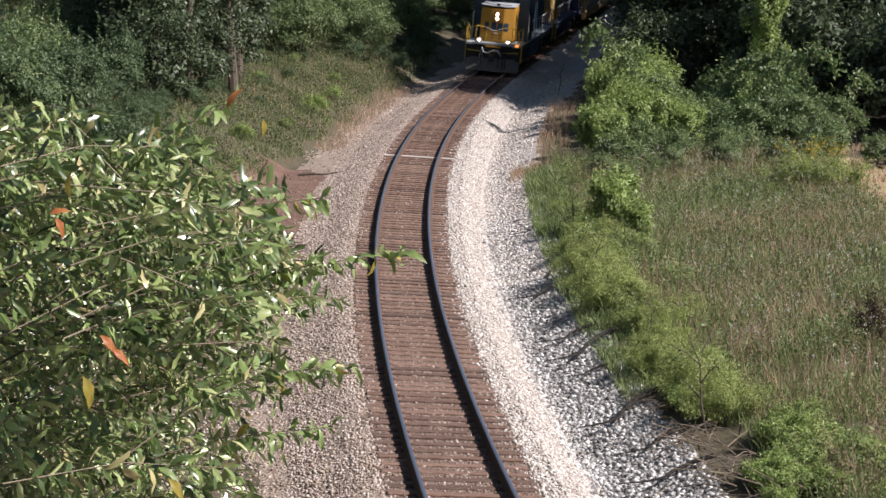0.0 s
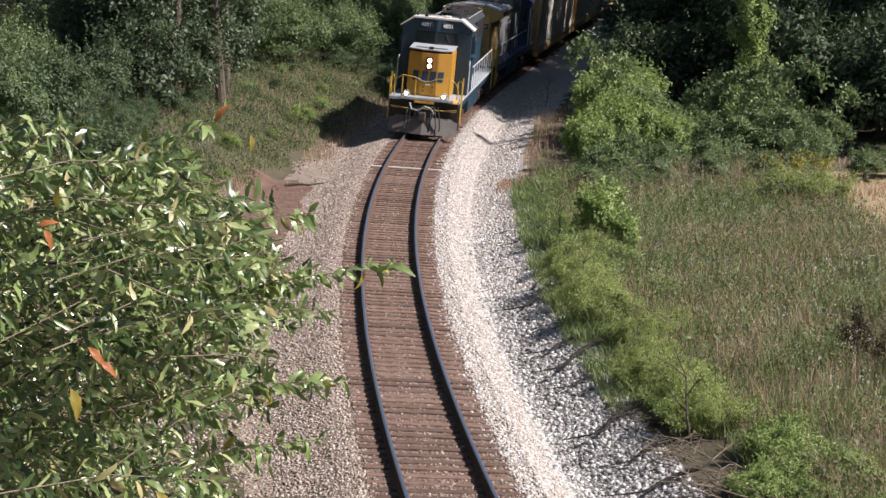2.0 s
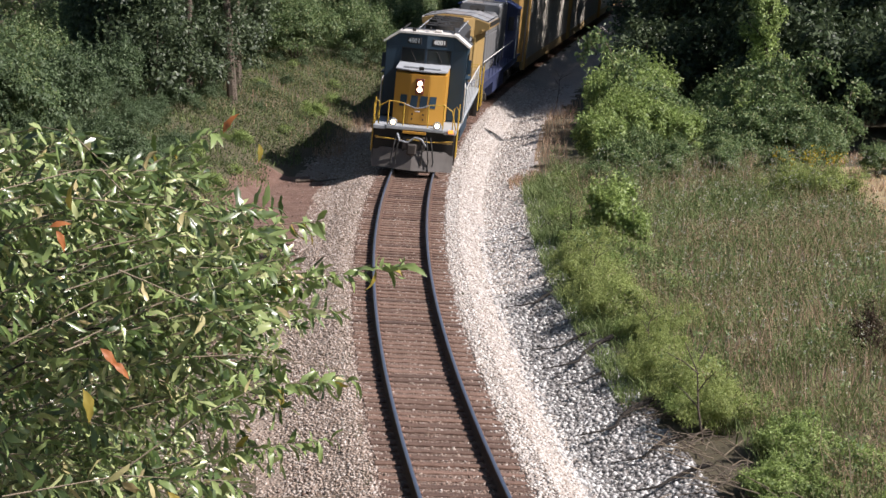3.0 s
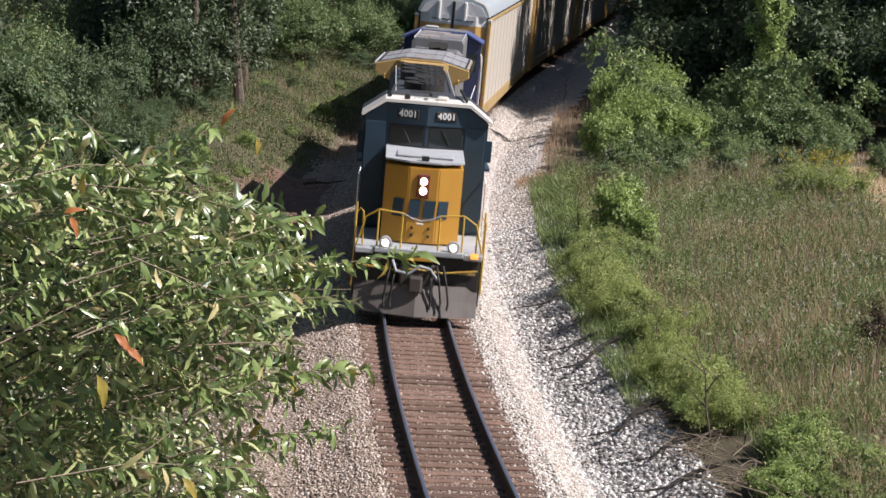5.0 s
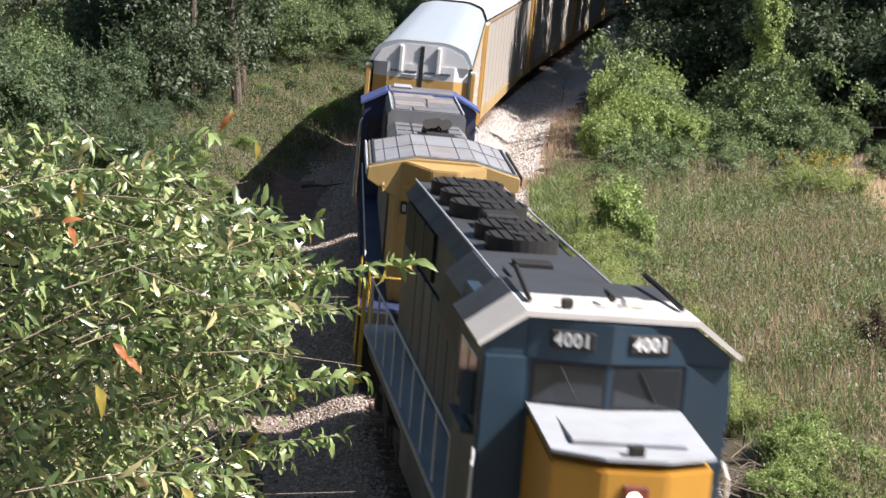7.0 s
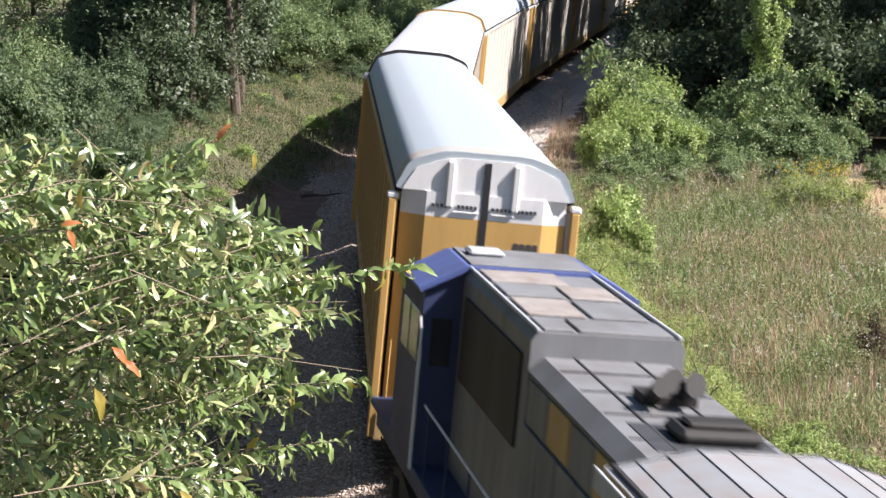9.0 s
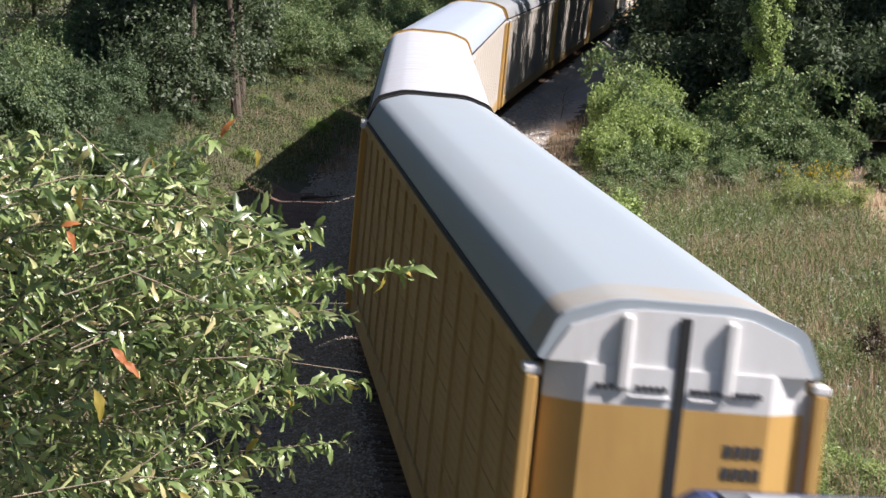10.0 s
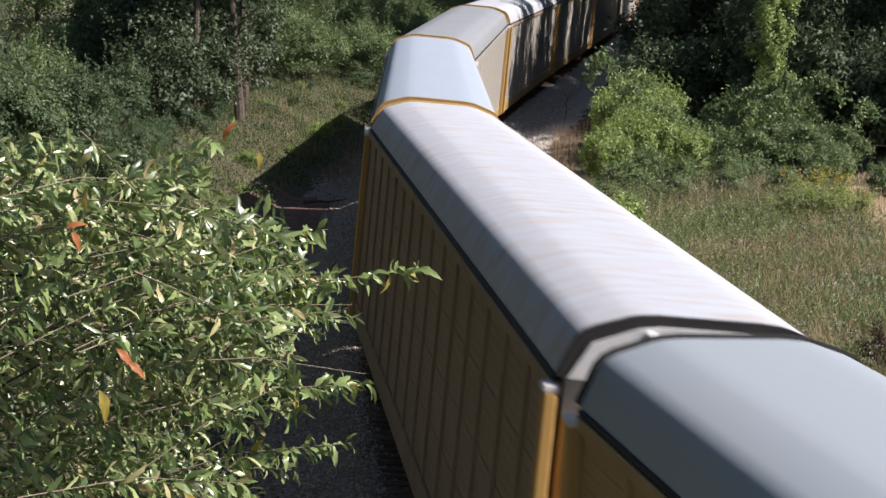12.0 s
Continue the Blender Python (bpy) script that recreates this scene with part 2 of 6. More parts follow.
LEAF_BRIGHT = leafy("bright young leaves", [(0, (0.22, 0.30, 0.096)), (0.5, (0.345, 0.45, 0.145)), (1, (0.50, 0.60, 0.215))], 0.5, 0.35)
LEAF_LIME = leafy("yellow green feathery leaves", [(0, (0.26, 0.33, 0.105)), (0.5, (0.41, 0.48, 0.165)), (1, (0.56, 0.60, 0.24))], 0.6, 0.48)
LEAF_DULL = leafy("dusty bank leaves", [(0, (0.070, 0.112, 0.052)), (0.5, (0.130, 0.192, 0.092)), (1, (0.225, 0.298, 0.155))], 0.55, 0.35)
LEAF_WEED = leafy("mixed weed leaves", [(0, (0.13, 0.17, 0.06)), (0.4, (0.20, 0.24, 0.09)), (0.7, (0.27, 0.25, 0.13)), (1, (0.34, 0.28, 0.19))], 0.6, 0.3, 0.3)
# leaf colour kept low: the shade inside the woods is put into it
LEAF_SHADED = leafy("forest leaves darkened for shade", [(0, (0.042, 0.062, 0.032)), (0.5, (0.082, 0.118, 0.058)), (1, (0.145, 0.188, 0.095))], 0.5, 0.3)
LEAF_BANK = leafy("olive bank weeds", [(0, (0.065, 0.095, 0.04)), (0.5, (0.125, 0.16, 0.07)), (0.85, (0.20, 0.215, 0.105)), (1, (0.29, 0.25, 0.16))], 0.6, 0.3, 0.3)
LEAF_DEAD = leafy("withered leaves", [(0, (0.05, 0.036, 0.028)), (0.6, (0.11, 0.08, 0.06)), (1, (0.20, 0.15, 0.11))], 0.8, 0.15, 0.1)
NEEDLES = leafy("pine needles", [(0, (0.094, 0.131, 0.062)), (1, (0.198, 0.248, 0.122))], 0.5, 0.2)
DRY_GRASS = leafy("dry tan grass", [(0, (0.370, 0.240, 0.167)), (0.5, (0.612, 0.417, 0.306)), (0.85, (0.792, 0.572, 0.430)), (1, (0.449, 0.387, 0.195))], 0.7, 0.3, 0.2)
GREEN_GRASS = leafy("green grass blades", [(0, (0.140, 0.196, 0.070)), (0.5, (0.235, 0.311, 0.120)), (1, (0.371, 0.417, 0.189))], 0.6, 0.3, 0.3)
SEED_WHITE = leafy("white seed heads", [(0, (0.5, 0.48, 0.42)), (1, (0.75, 0.73, 0.68))], 0.8, 0.3, 0.1)
GOLD_BLOOM = leafy("goldenrod blooms", [(0, (0.42, 0.30, 0.03)), (1, (0.60, 0.45, 0.06))], 0.7, 0.3, 0.1)


# ---------------------------------------------------------------- building helpers
def part(name, bm, material, parent=None, label="", smooth=False):
    """Links a bmesh as one mesh object under a thing or a part."""
    me = bpy.data.meshes.new(name)
    bm.normal_update()
    bm.to_mesh(me)
    bm.free()
    if smooth:
        me.shade_smooth()
        me.set_sharp_from_angle(angle=radians(32))
    me.materials.append(material)
    ob = new(name, me)
    if parent is not None:
        ob.parent = parent
    return tagged(ob, label)


def raw(name, verts, faces, material, parent=None, label="", smooth=False):
    """A mesh from arrays: verts (n, 3), faces (m, k) with k corners each."""
    verts, faces = np.asarray(verts, np.float32), np.asarray(faces, np.int32)
    me = bpy.data.meshes.new(name)
    m, k = faces.shape
    me.vertices.add(len(verts))
    me.vertices.foreach_set("co", verts.ravel())
    me.loops.add(m * k)
    me.loops.foreach_set("vertex_index", faces.ravel())
    me.polygons.add(m)
    me.polygons.foreach_set("loop_start", np.arange(0, m * k, k, dtype=np.int32))
    me.update(calc_edges=True)
    me.validate()
    if smooth:
        me.shade_smooth()
    me.materials.append(material)
    ob = new(name, me)
    if parent is not None:
        ob.parent = parent
    return tagged(ob, label)


def empty(name, m=None, parent=None):
    ob = new(name)
    if m is not None:
        ob.matrix_basis = m
    if parent is not None:
        ob.parent = parent
    return ob


def box(bm, x0, x1, y0, y1, z0, z1, bevel=0.0):
    vs = [bm.verts.new((x, y, z)) for x in (x0, x1) for y in (y0, y1) for z in (z0, z1)]
    fs = [bm.faces.new([vs[i] for i in q]) for q in ((0, 1, 3, 2), (4, 6, 7, 5), (0, 4, 5, 1), (2, 3, 7, 6), (0, 2, 6, 4), (1, 5, 7, 3))]
    if bevel:
        es = list({e for f in fs for e in f.edges})
        bmesh.ops.bevel(bm, geom=es, offset=bevel, segments=1, affect="EDGES")


def B(*boxes, bevel=0.0):
    bm = bmesh.new()
    for b in boxes:
        box(bm, *b, bevel=bevel)
    return bm


def prism(bm, prof, a0, a1, axis="y"):
    """Closed profile swept along an axis; for y the profile is (x, z), for z it is (x, y), for x it is (y, z)."""
    def at(p, a):
        return {"y": (p[0], a, p[1]), "z": (p[0], p[1], a), "x": (a, p[0], p[1])}[axis]
    r0, r1 = [bm.verts.new(at(p, a0)) for p in prof], [bm.verts.new(at(p, a1)) for p in prof]
    n = len(prof)
    for i in range(n):
        bm.faces.new((r0[i], r0[(i + 1) % n], r1[(i + 1) % n], r1[i]))
    bm.faces.new(r0[::-1])
    bm.faces.new(r1)
    bmesh.ops.recalc_face_normals(bm, faces=bm.faces)
    return bm


def tube(bm, pts, r, n=6, r_end=None):
    """A round bar through the points, tapering to r_end."""
    pts = [Vector(p) for p in pts]
    rings = []
    for i, p in enumerate(pts):
        t = (pts[min(i + 1, len(pts) - 1)] - pts[max(i - 1, 0)]).normalized()
        u = t.cross(Vector((0.31, 0.17, 0.93))).normalized()
        w = t.cross(u)
        rr = r if r_end is None else r + (r_end - r) * i / (len(pts) - 1)
        rings.append([bm.verts.new(p + (u * math.cos(2 * PI * k / n) + w * math.sin(2 * PI * k / n)) * rr) for k in range(n)])
    for a, b in zip(rings, rings[1:]):
        for k in range(n):
            bm.faces.new((a[k], a[(k + 1) % n], b[(k + 1) % n], b[k]))
    bm.faces.new(rings[0][::-1])
    bm.faces.new(rings[-1])
    return bm


def disc(bm, c, axis, r, depth, n=20, r2=None):
    c, axis = Vector(c), Vector(axis).normalized()
    tube(bm, [c, c + axis * depth], r, n, r2)
    return bm


# ---------------------------------------------------------------- the line of the track
HEAD0, CURVE, X0, Y0, S_EASE, EASE = 0.0962, -0.00283, 0.423, 35.60, 100.0, 40.0
LEAN = 3.2                      # the outer rail lies higher
TILT = math.tan(radians(LEAN))
_S = np.arange(-400, 1400.01, 0.1)
_K = CURVE * np.clip(1 - (_S - S_EASE) / EASE, 0, 1) * (_S > -40) * np.where(_S < 24, 0.0, np.where(_S < 35, 2.6, 1.0))
_i0 = int(np.argmin(abs(_S - 36.0)))      # a fixed point of the line
_TH = np.cumsum(_K) * 0.1
_TH += HEAD0 - _TH[_i0]
_X = np.cumsum(-np.sin(_TH)) * 0.1
_Y = np.cumsum(np.cos(_TH)) * 0.1
_X += X0 - _X[_i0]
_Y += Y0 - _Y[_i0]


def line(s):
    """Place and heading of the track's centre s metres along it."""
    return np.interp(s, _S, _X), np.interp(s, _S, _Y), np.interp(s, _S, _TH)


def at(s, d, z=0.0):
    """World places from metres along the track, to its right, and height."""
    x, y, th = line(s)
    return np.stack(np.broadcast_arrays(x + d * np.cos(th), y + d * np.sin(th), z), -1)


RAIL_TOP = 0.18


def foot(s):
    """How far to the left of the track the bank begins."""
    return np.interp(s, [30, 50, 64, 76, 88, 96, 120, 200], [4.6, 5.4, 6.0, 5.5, 4.6, 4.2, 4.0, 4.2])


def wob(x, y, f, seed=0.0):
    return np.sin(x * f + 1.3 * seed + np.sin(y * f * 0.7 + seed)) * np.cos(y * f * 0.9 - seed + 0.8 * np.sin(x * f * 0.6))


def height(s, d):
    """Ground height."""
    s, d = np.broadcast_arrays(np.asarray(s, float), np.asarray(d, float))
    z = np.interp(d, [-400, -2.9, -1.75, -1.5, 1.5, 1.75, 2.55, 3.0, 4.4, 6, 30, 400], [-0.42, -0.42, -0.07, -0.042, -0.042, -0.07, -0.62, -0.60, -0.22, -0.15, 0.3, 0.3])
    z = z - TILT * np.clip(d, -1.6, 1.6) * np.clip((3.2 - abs(d)) / 1.6, 0, 1)
    b = foot(s)
    rise = np.clip(-d - b, 0, None)
    z = z + 3.6 * (1 - np.exp(-rise * 0.55 / 3.6)) + 0.02 * np.clip(rise - 8, 0, 120)
    rough = np.clip((abs(d) - 2.6) / 3, 0, 1)
    return z + rough * (0.10 * wob(s, d, 0.7, 1) + 0.05 * wob(s, d, 2.1, 2)) + np.clip(1 - abs(abs(d) - 2.2) / 0.8, 0, 1) * 0.05 * wob(s, d, 1.7, 5)


def on_ground(s, d):
    return at(s, d, height(s, d))


# ---------------------------------------------------------------- ground
def ground():
    near = np.arange(-7.0, 7.01, 0.2)
    far = 7.0 + np.cumsum(0.35 * 1.11 ** np.arange(40))
    far = far[far < 150]
    ds = np.concatenate([-far[::-1], near, far])
    ss = np.concatenate([np.arange(-120, 4, 4.0), np.arange(4, 130, 0.5), np.arange(130, 260, 2.0), np.arange(260, 700, 10.0)])
    S, D = np.meshgrid(ss, ds, indexing="ij")
    V = on_ground(S, D).reshape(-1, 3)
    ns, nd = S.shape
    i = (np.arange(ns - 1)[:, None] * nd + np.arange(nd - 1)[None, :]).ravel()
    F = np.stack([i, i + 1, i + nd + 1, i + nd], -1)
    Fs, Fd = S.ravel()[i] + 0.25, D.ravel()[i] + 0.1
    # one flat surround under it that reaches the horizon
    n0 = len(V)
    V = np.concatenate([V, np.array([(-4500, -4500, -2.5), (4500, -4500, -2.5), (4500, 4500, -2.5), (-4500, 4500, -2.5)])])
    F = np.concatenate([F, [[n0, n0 + 1, n0 + 2, n0 + 3]]])
    ob = raw("ground", V, F, LITTER, smooth=True)
    for m in (BALLAST_BED, BALLAST_WHITE, BALLAST_GREY, RED_SOIL, STRAW_GROUND, BALLAST_TAN):
        ob.data.materials.append(m)
    jit = 0.18 * wob(Fs, Fd, 1.9, 3) + 0.12 * wob(Fs, Fd, 5.3, 4)
    q = Fd + jit
    m = slice(0, len(Fd))
    bed = (Fd > -1.4) & (Fd < 1.4)
    # slots: 0 litter, 1 bed, 2 pale, 3 grey, 4 red soil, 5 straw
    final = np.zeros(len(F), np.int32)
    f_ = final[m]
    left_soil = (Fs > 50) & (Fs < 84) & (q > -foot(Fs) - 0.9 + 0.8 * wob(Fs, Fd, 0.5, 9)) & (q < -1.4)
    f_[left_soil] = 4
    f_[(q > np.where(Fs > 84, -foot(Fs) + 0.2, -3.6 - 0.5 * wob(Fs, Fd, 0.8, 6))) & (q < -1.4)] = 6
    f_[(q < -2.9 + 0.5 * wob(Fs, Fd, 0.6, 8)) & (q > -foot(Fs) - 1.2) & (Fs > 61) & (Fs < 82)] = 4
    f_[(q > 1.4) & (q < 2.6)] = 2
    f_[(q >= 2.6) & (q < 4.45)] = np.where(Fs > 68, 2, 3)[(q >= 2.6) & (q < 4.45)]
    f_[(Fs > 108) & (Fs < 230) & (q > 1.4) & (q < 5.0)] = 2
    f_[bed] = 1
    f_[(Fd > 14.5) & (Fd < 24) & (Fs > 70) & (Fs < 84)] = 5
    ob.data.polygons.foreach_set("material_index", final)
    return tagged(ob, "gravel, clay and leaf-littered ground beside a railway", "ground", kind="structure")


ground_sheet = ground()


def stones(name, n, s_rng, d_fn, size, material, label, seed, sink=0.35, bias=1.6):
    """Crushed stones scattered on the ground: six-cornered lumps, joined."""
    rng = np.random.default_rng(seed)
    s = s_rng[0] + (s_rng[1] - s_rng[0]) * rng.random(n) ** bias
    d = d_fn(s, rng)
    c = on_ground(s, d)
    r = size * (0.5 + 0.9 * rng.random(n) ** 2)
    base = np.array([(1, 0, 0), (-1, 0, 0), (0, 1, 0), (0, -1, 0), (0, 0, 1), (0, 0, -1)], float)
    q = rng.normal(size=(n, 3, 3))
    u = q[:, 0] / np.linalg.norm(q[:, 0], axis=1, keepdims=True)
    v = np.cross(u, q[:, 1])
    v /= np.linalg.norm(v, axis=1, keepdims=True)
    w = np.cross(u, v)
    rot = np.stack([u, v, w], 2)
    pts = base[None] * (0.65 + 0.7 * rng.random((n, 6, 1)))
    V = np.einsum("nij,nkj->nki", rot, pts) * r[:, None, None]
    V[:, :, 2] *= 0.8
    V += c[:, None, :]
    V[:, :, 2] += (r * (1 - 2 * sink))[:, None] * 0.5
    tri = np.array([(0, 2, 4), (2, 1, 4), (1, 3, 4), (3, 0, 4), (2, 0, 5), (1, 2, 5), (3, 1, 5), (0, 3, 5)])
    F = (np.arange(n)[:, None, None] * 6 + tri[None]).reshape(-1, 3)
    return tagged(raw(name, V.reshape(-1, 3), F, material), label, "gravel", kind="stuff")


def railway():
    stones("pale_ballast", 42000, (26, 128), lambda s, r: 1.35 + 1.35 * r.random(len(s)), 0.037, STONE_PALE, "pale crushed stone on the ballast shoulder", 1)
    stones("pale_ballast", 16000, (60, 128), lambda s, r: 2.5 + 1.7 * r.random(len(s)), 0.05, STONE_PALE, "pale crushed stone in the side ditch", 2)
    stones("grey_ballast", 18000, (26, 72), lambda s, r: 2.4 + 2.1 * r.random(len(s)), 0.055, STONE_GREY, "grey crushed stone in the side ditch", 3)
    stones("tan_ballast", 34000, (26, 128), lambda s, r: -1.35 - 1.6 * r.random(len(s)), 0.033, STONE_TAN, "tan crushed stone on the ballast shoulder", 4)
    stones("tan_ballast", 20000, (26, 125), lambda s, r: -2.4 - np.where((s > 60) & (s < 87), 0.9, foot(s) - 2.2) * r.random(len(s)) ** 1.3, 0.036, STONE_TAN, "tan crushed stone beside the clay bank", 5)
    stones("tan_ballast", 2500, (26, 125), lambda s, r: -2.4 - (foot(s) - 2.6) * r.random(len(s)), 0.04, STONE_RUST, "rusty crushed stone beside the clay bank", 7)
    stones("rusty_ballast", 24000, (26, 125), lambda s, r: -1.3 + 2.6 * r.random(len(s)), 0.034, STONE_RUST, "rust-dusted crushed stone between the ties", 6, 0.55)
    stones("tan_ballast", 2600, (26, 110), lambda s, r: 0.05 + 0.24 * r.normal(size=len(s)), 0.028, STONE_TAN, "pale stones spilt along the middle of the ties", 8, 0.2)
    stones("tan_ballast", 3200, (26, 110), lambda s, r: -1.30 + 0.13 * r.normal(size=len(s)), 0.032, STONE_TAN, "tan stones spilt over the tie ends", 9, 0.2)
    stones("pale_ballast", 3200, (26, 110), lambda s, r: 1.32 + 0.12 * r.normal(size=len(s)), 0.034, STONE_PALE, "pale stones spilt over the tie ends", 10, 0.2)

    track = tagged(empty("railway_track"), "single curved railway track with rusty rails on worn wooden ties", "railway track", kind="structure")
    # rails: head, web and foot swept along the line
    prof = np.array([(-0.076, 0), (0.076, 0), (0.076, 0.012), (0.012, 0.03), (0.012, 0.125), (0.036, 0.138), (0.036, 0.168), (0.028, 0.178), (-0.028, 0.178), (-0.036, 0.168), (-0.036, 0.138), (-0.012, 0.125), (-0.012, 0.03), (-0.076, 0.012)])
    ss = np.arange(-60, 420, 0.8)
    k, n = len(prof), len(ss)
    for side in (-1, 1):
        V = np.stack([at(ss, side * 0.755 + p + z * TILT, z + 0.002 - (side * 0.755 + p) * TILT) for p, z in prof], 1).reshape(-1, 3)
        a = np.arange(n - 1)[:, None] * k + np.arange(k)[None]
        b = np.arange(n - 1)[:, None] * k + (np.arange(k)[None] + 1) % k
        F = np.stack([a, b, b + k, a + k], -1).reshape(-1, 4)
        rail = raw("rail", V, F, RAIL_RUST, track, "rusty steel rail with a polished running surface")
        rail.data.materials.append(STEEL)
        idx = np.tile(np.arange(k), n - 1)
        rail.data.polygons.foreach_set("material_index", np.isin(idx, (6, 7, 8)).astype(np.int32))
    # ties
    rng = random.Random(4)
    me = B((-1.295, 1.295, -0.105, 0.105, -0.16, 0.0), bevel=0.012)
    base = part("tie", me, TIE, track)
    spots = [(25 + 0.5 * i) for i in range(300)]
    for i, s in enumerate(spots):
        ob = base if i == 0 else base.copy()
        if i:
            scene.collection.objects.link(ob)
        x, y, th = line(s)
        ob.matrix_basis = pose(x + rng.uniform(-0.03, 0.03), y, rng.uniform(-0.02, 0.0), rng.uniform(-2, 2), 0, math.degrees(th) + rng.uniform(-1.1, 1.1)) @ pose(0, 0, 0, 0, LEAN, 0)
        ob.parent = track
    x, y, th = line(84.75)
    white = part("painted_tie", B((-1.33, 1.33, -0.07, 0.07, -0.1, 0.012), bevel=0.01), TIE_WHITE, track, "tie painted white")
    white.matrix_basis = pose(x, y, 0.0, 0, 0, math.degrees(th)) @ pose(0, 0, 0, 0, LEAN, 0)
    bm = bmesh.new()
    for s in np.arange(175, 330, 0.55):
        c, q = at(s, 0, -0.16), line(s)[2]
        m = Matrix.Translation(c) @ Matrix.Rotation(q, 4, "Z") @ Matrix.Rotation(radians(LEAN), 4, "Y")
        vs = [bm.verts.new(m @ Vector((a, b_, e))) for a in (-1.3, 1.3) for b_ in (-0.1, 0.1) for e in (0, 0.16)]
        for f in ((0, 1, 3, 2), (4, 6, 7, 5), (0, 4, 5, 1), (2, 3, 7, 6), (1, 5, 7, 3)):
            bm.faces.new([vs[j] for j in f])
    tagged(part("far_ties", bm, TIE, track), kind="stuff")
    # tie plates
    V, F = [], []
    cube = np.array([(a, b_, e) for a in (-0.135, 0.135) for b_ in (-0.085, 0.085) for e in (0.0, 0.014)])
    quads = np.array([(0, 1, 3, 2), (4, 6, 7, 5), (0, 4, 5, 1), (2, 3, 7, 6), (1, 5, 7, 3)])
    for s in spots:
        for side in (-0.755, 0.755):
            x, y, th = line(s)
            r = np.array([[math.cos(th), -math.sin(th)], [math.sin(th), math.cos(th)]])
            p = cube.copy()
            p[:, 0] += side
            p[:, 2] -= p[:, 0] * TILT
            p[:, :2] = p[:, :2] @ r.T + (x, y)
            F.append(quads + 8 * len(V))
            V.append(p)
    tagged(raw("tie_plates", np.concatenate(V), np.concatenate(F), PLATE_RUST, track), kind="stuff")


railway()


# ---------------------------------------------------------------- train
# Vehicle space: y = 0 at the end that leads, y grows to the rear, x to the right seen from ahead, z = 0 at the rail's top.
LEAD = 122.7


def run(t):
    """Metres that the train has come by then: it gathers speed slowly."""
    return 13.887 * t + 0.0407 * t * t


WHEEL_R = 0.5
spinning = []      # wheelsets, keyed in motions()
vehicles = []      # (thing, metres behind the train's head, distance of its two pivots)


def wheelset(parent, y):
    """Two flanged wheels on their axle."""
    bm = bmesh.new()
    tube(bm, [(-0.95, 0, 0), (0.95, 0, 0)], 0.085, 10)
    for sx in (-1, 1):
        disc(bm, (sx * 0.69, 0, 0), (sx, 0, 0), WHEEL_R, 0.13, 24)
        disc(bm, (sx * 0.66, 0, 0), (sx, 0, 0), WHEEL_R + 0.03, 0.03, 24)
        disc(bm, (sx * 0.83, 0, 0), (sx, 0, 0), 0.17, 0.06, 6)
        for k in range(4):
            a = k * PI / 2
            disc(bm, (sx * 0.82, 0.3 * math.cos(a), 0.3 * math.sin(a)), (sx, 0, 0), 0.05, 0.012, 6)
    ob = part("wheelset", bm, FRAME_DIRT, parent)
    ob.matrix_basis = pose(0, y, WHEEL_R)
    spinning.append((ob, y))
    return ob


def truck(parent, y, axles, pitch, material=FRAME_DIRT):
    """A bogie: two side frames with axle boxes and springs, a bolster, and its wheelsets."""
    t = empty("truck", pose(0, y, 0), parent)
    half = pitch * (axles - 1) / 2
    for sx in (-1, 1):
        bm = bmesh.new()
        prof = [(-half - 0.5, 0.45), (-half - 0.5, 0.72), (-half + 0.2, 0.85), (-0.5, 0.62), (0.5, 0.62), (half - 0.2, 0.85), (half + 0.5, 0.72), (half + 0.5, 0.45), (half - 0.25, 0.40), (0.35, 0.28), (-0.35, 0.28), (-half + 0.25, 0.40)]
        a, b = sorted((sx * 0.98, sx * 1.16))
        prism(bm, prof, a, b, "x")
        for k in range(axles):
            yy = -half + pitch * k
            a, b = sorted((sx * 1.10, sx * 1.27))
            box(bm, a, b, yy - 0.17, yy + 0.17, 0.34, 0.66, 0.02)
        for yy in (-0.3, 0, 0.3):
            tube(bm, [(sx * 1.14, yy, 0.32), (sx * 1.14, yy, 0.6)], 0.09, 8)
        part("side_frame", bm, material, t)
    part("bolster", B((-1.1, 1.1, -0.25, 0.25, 0.5, 0.8), bevel=0.03), material, t)
    for k in range(axles):
        wheelset(t, -half + pitch * k)
    return t


def coupler(parent, y, direction):
    bm = bmesh.new()
    a, b = sorted((y, y + direction * 0.42))
    box(bm, -0.10, 0.10, a, b, 0.72, 0.98, 0.03)
    e = y + direction * 0.42
    a, b = sorted((e - direction * 0.22, e + direction * 0.08))
    box(bm, -0.2, 0.14, a, b, 0.64, 1.04, 0.05)
    part("coupler", bm, FRAME_DIRT, parent, "heavy rusty knuckle coupler")


def text_mesh(name, body, size, material, parent, m):
    cu = bpy.data.curves.new(name, "FONT")
    cu.body, cu.size, cu.align_x, cu.align_y, cu.extrude, cu.offset = body, size, "CENTER", "CENTER", 0.004, 0.006
    tmp = bpy.data.objects.new(name, cu)
    me = bpy.data.meshes.new_from_object(tmp)
    bpy.data.objects.remove(tmp)
    me.materials.clear()
    me.materials.append(material)
    ob = new(name, me)
    ob.parent, ob.matrix_basis = parent, m
    return ob


def rail_bars(name, runs, r, material, parent, label=""):
    for pts in runs:
        part(name, tube(bmesh.new(), pts, r, 6), material, parent, label)


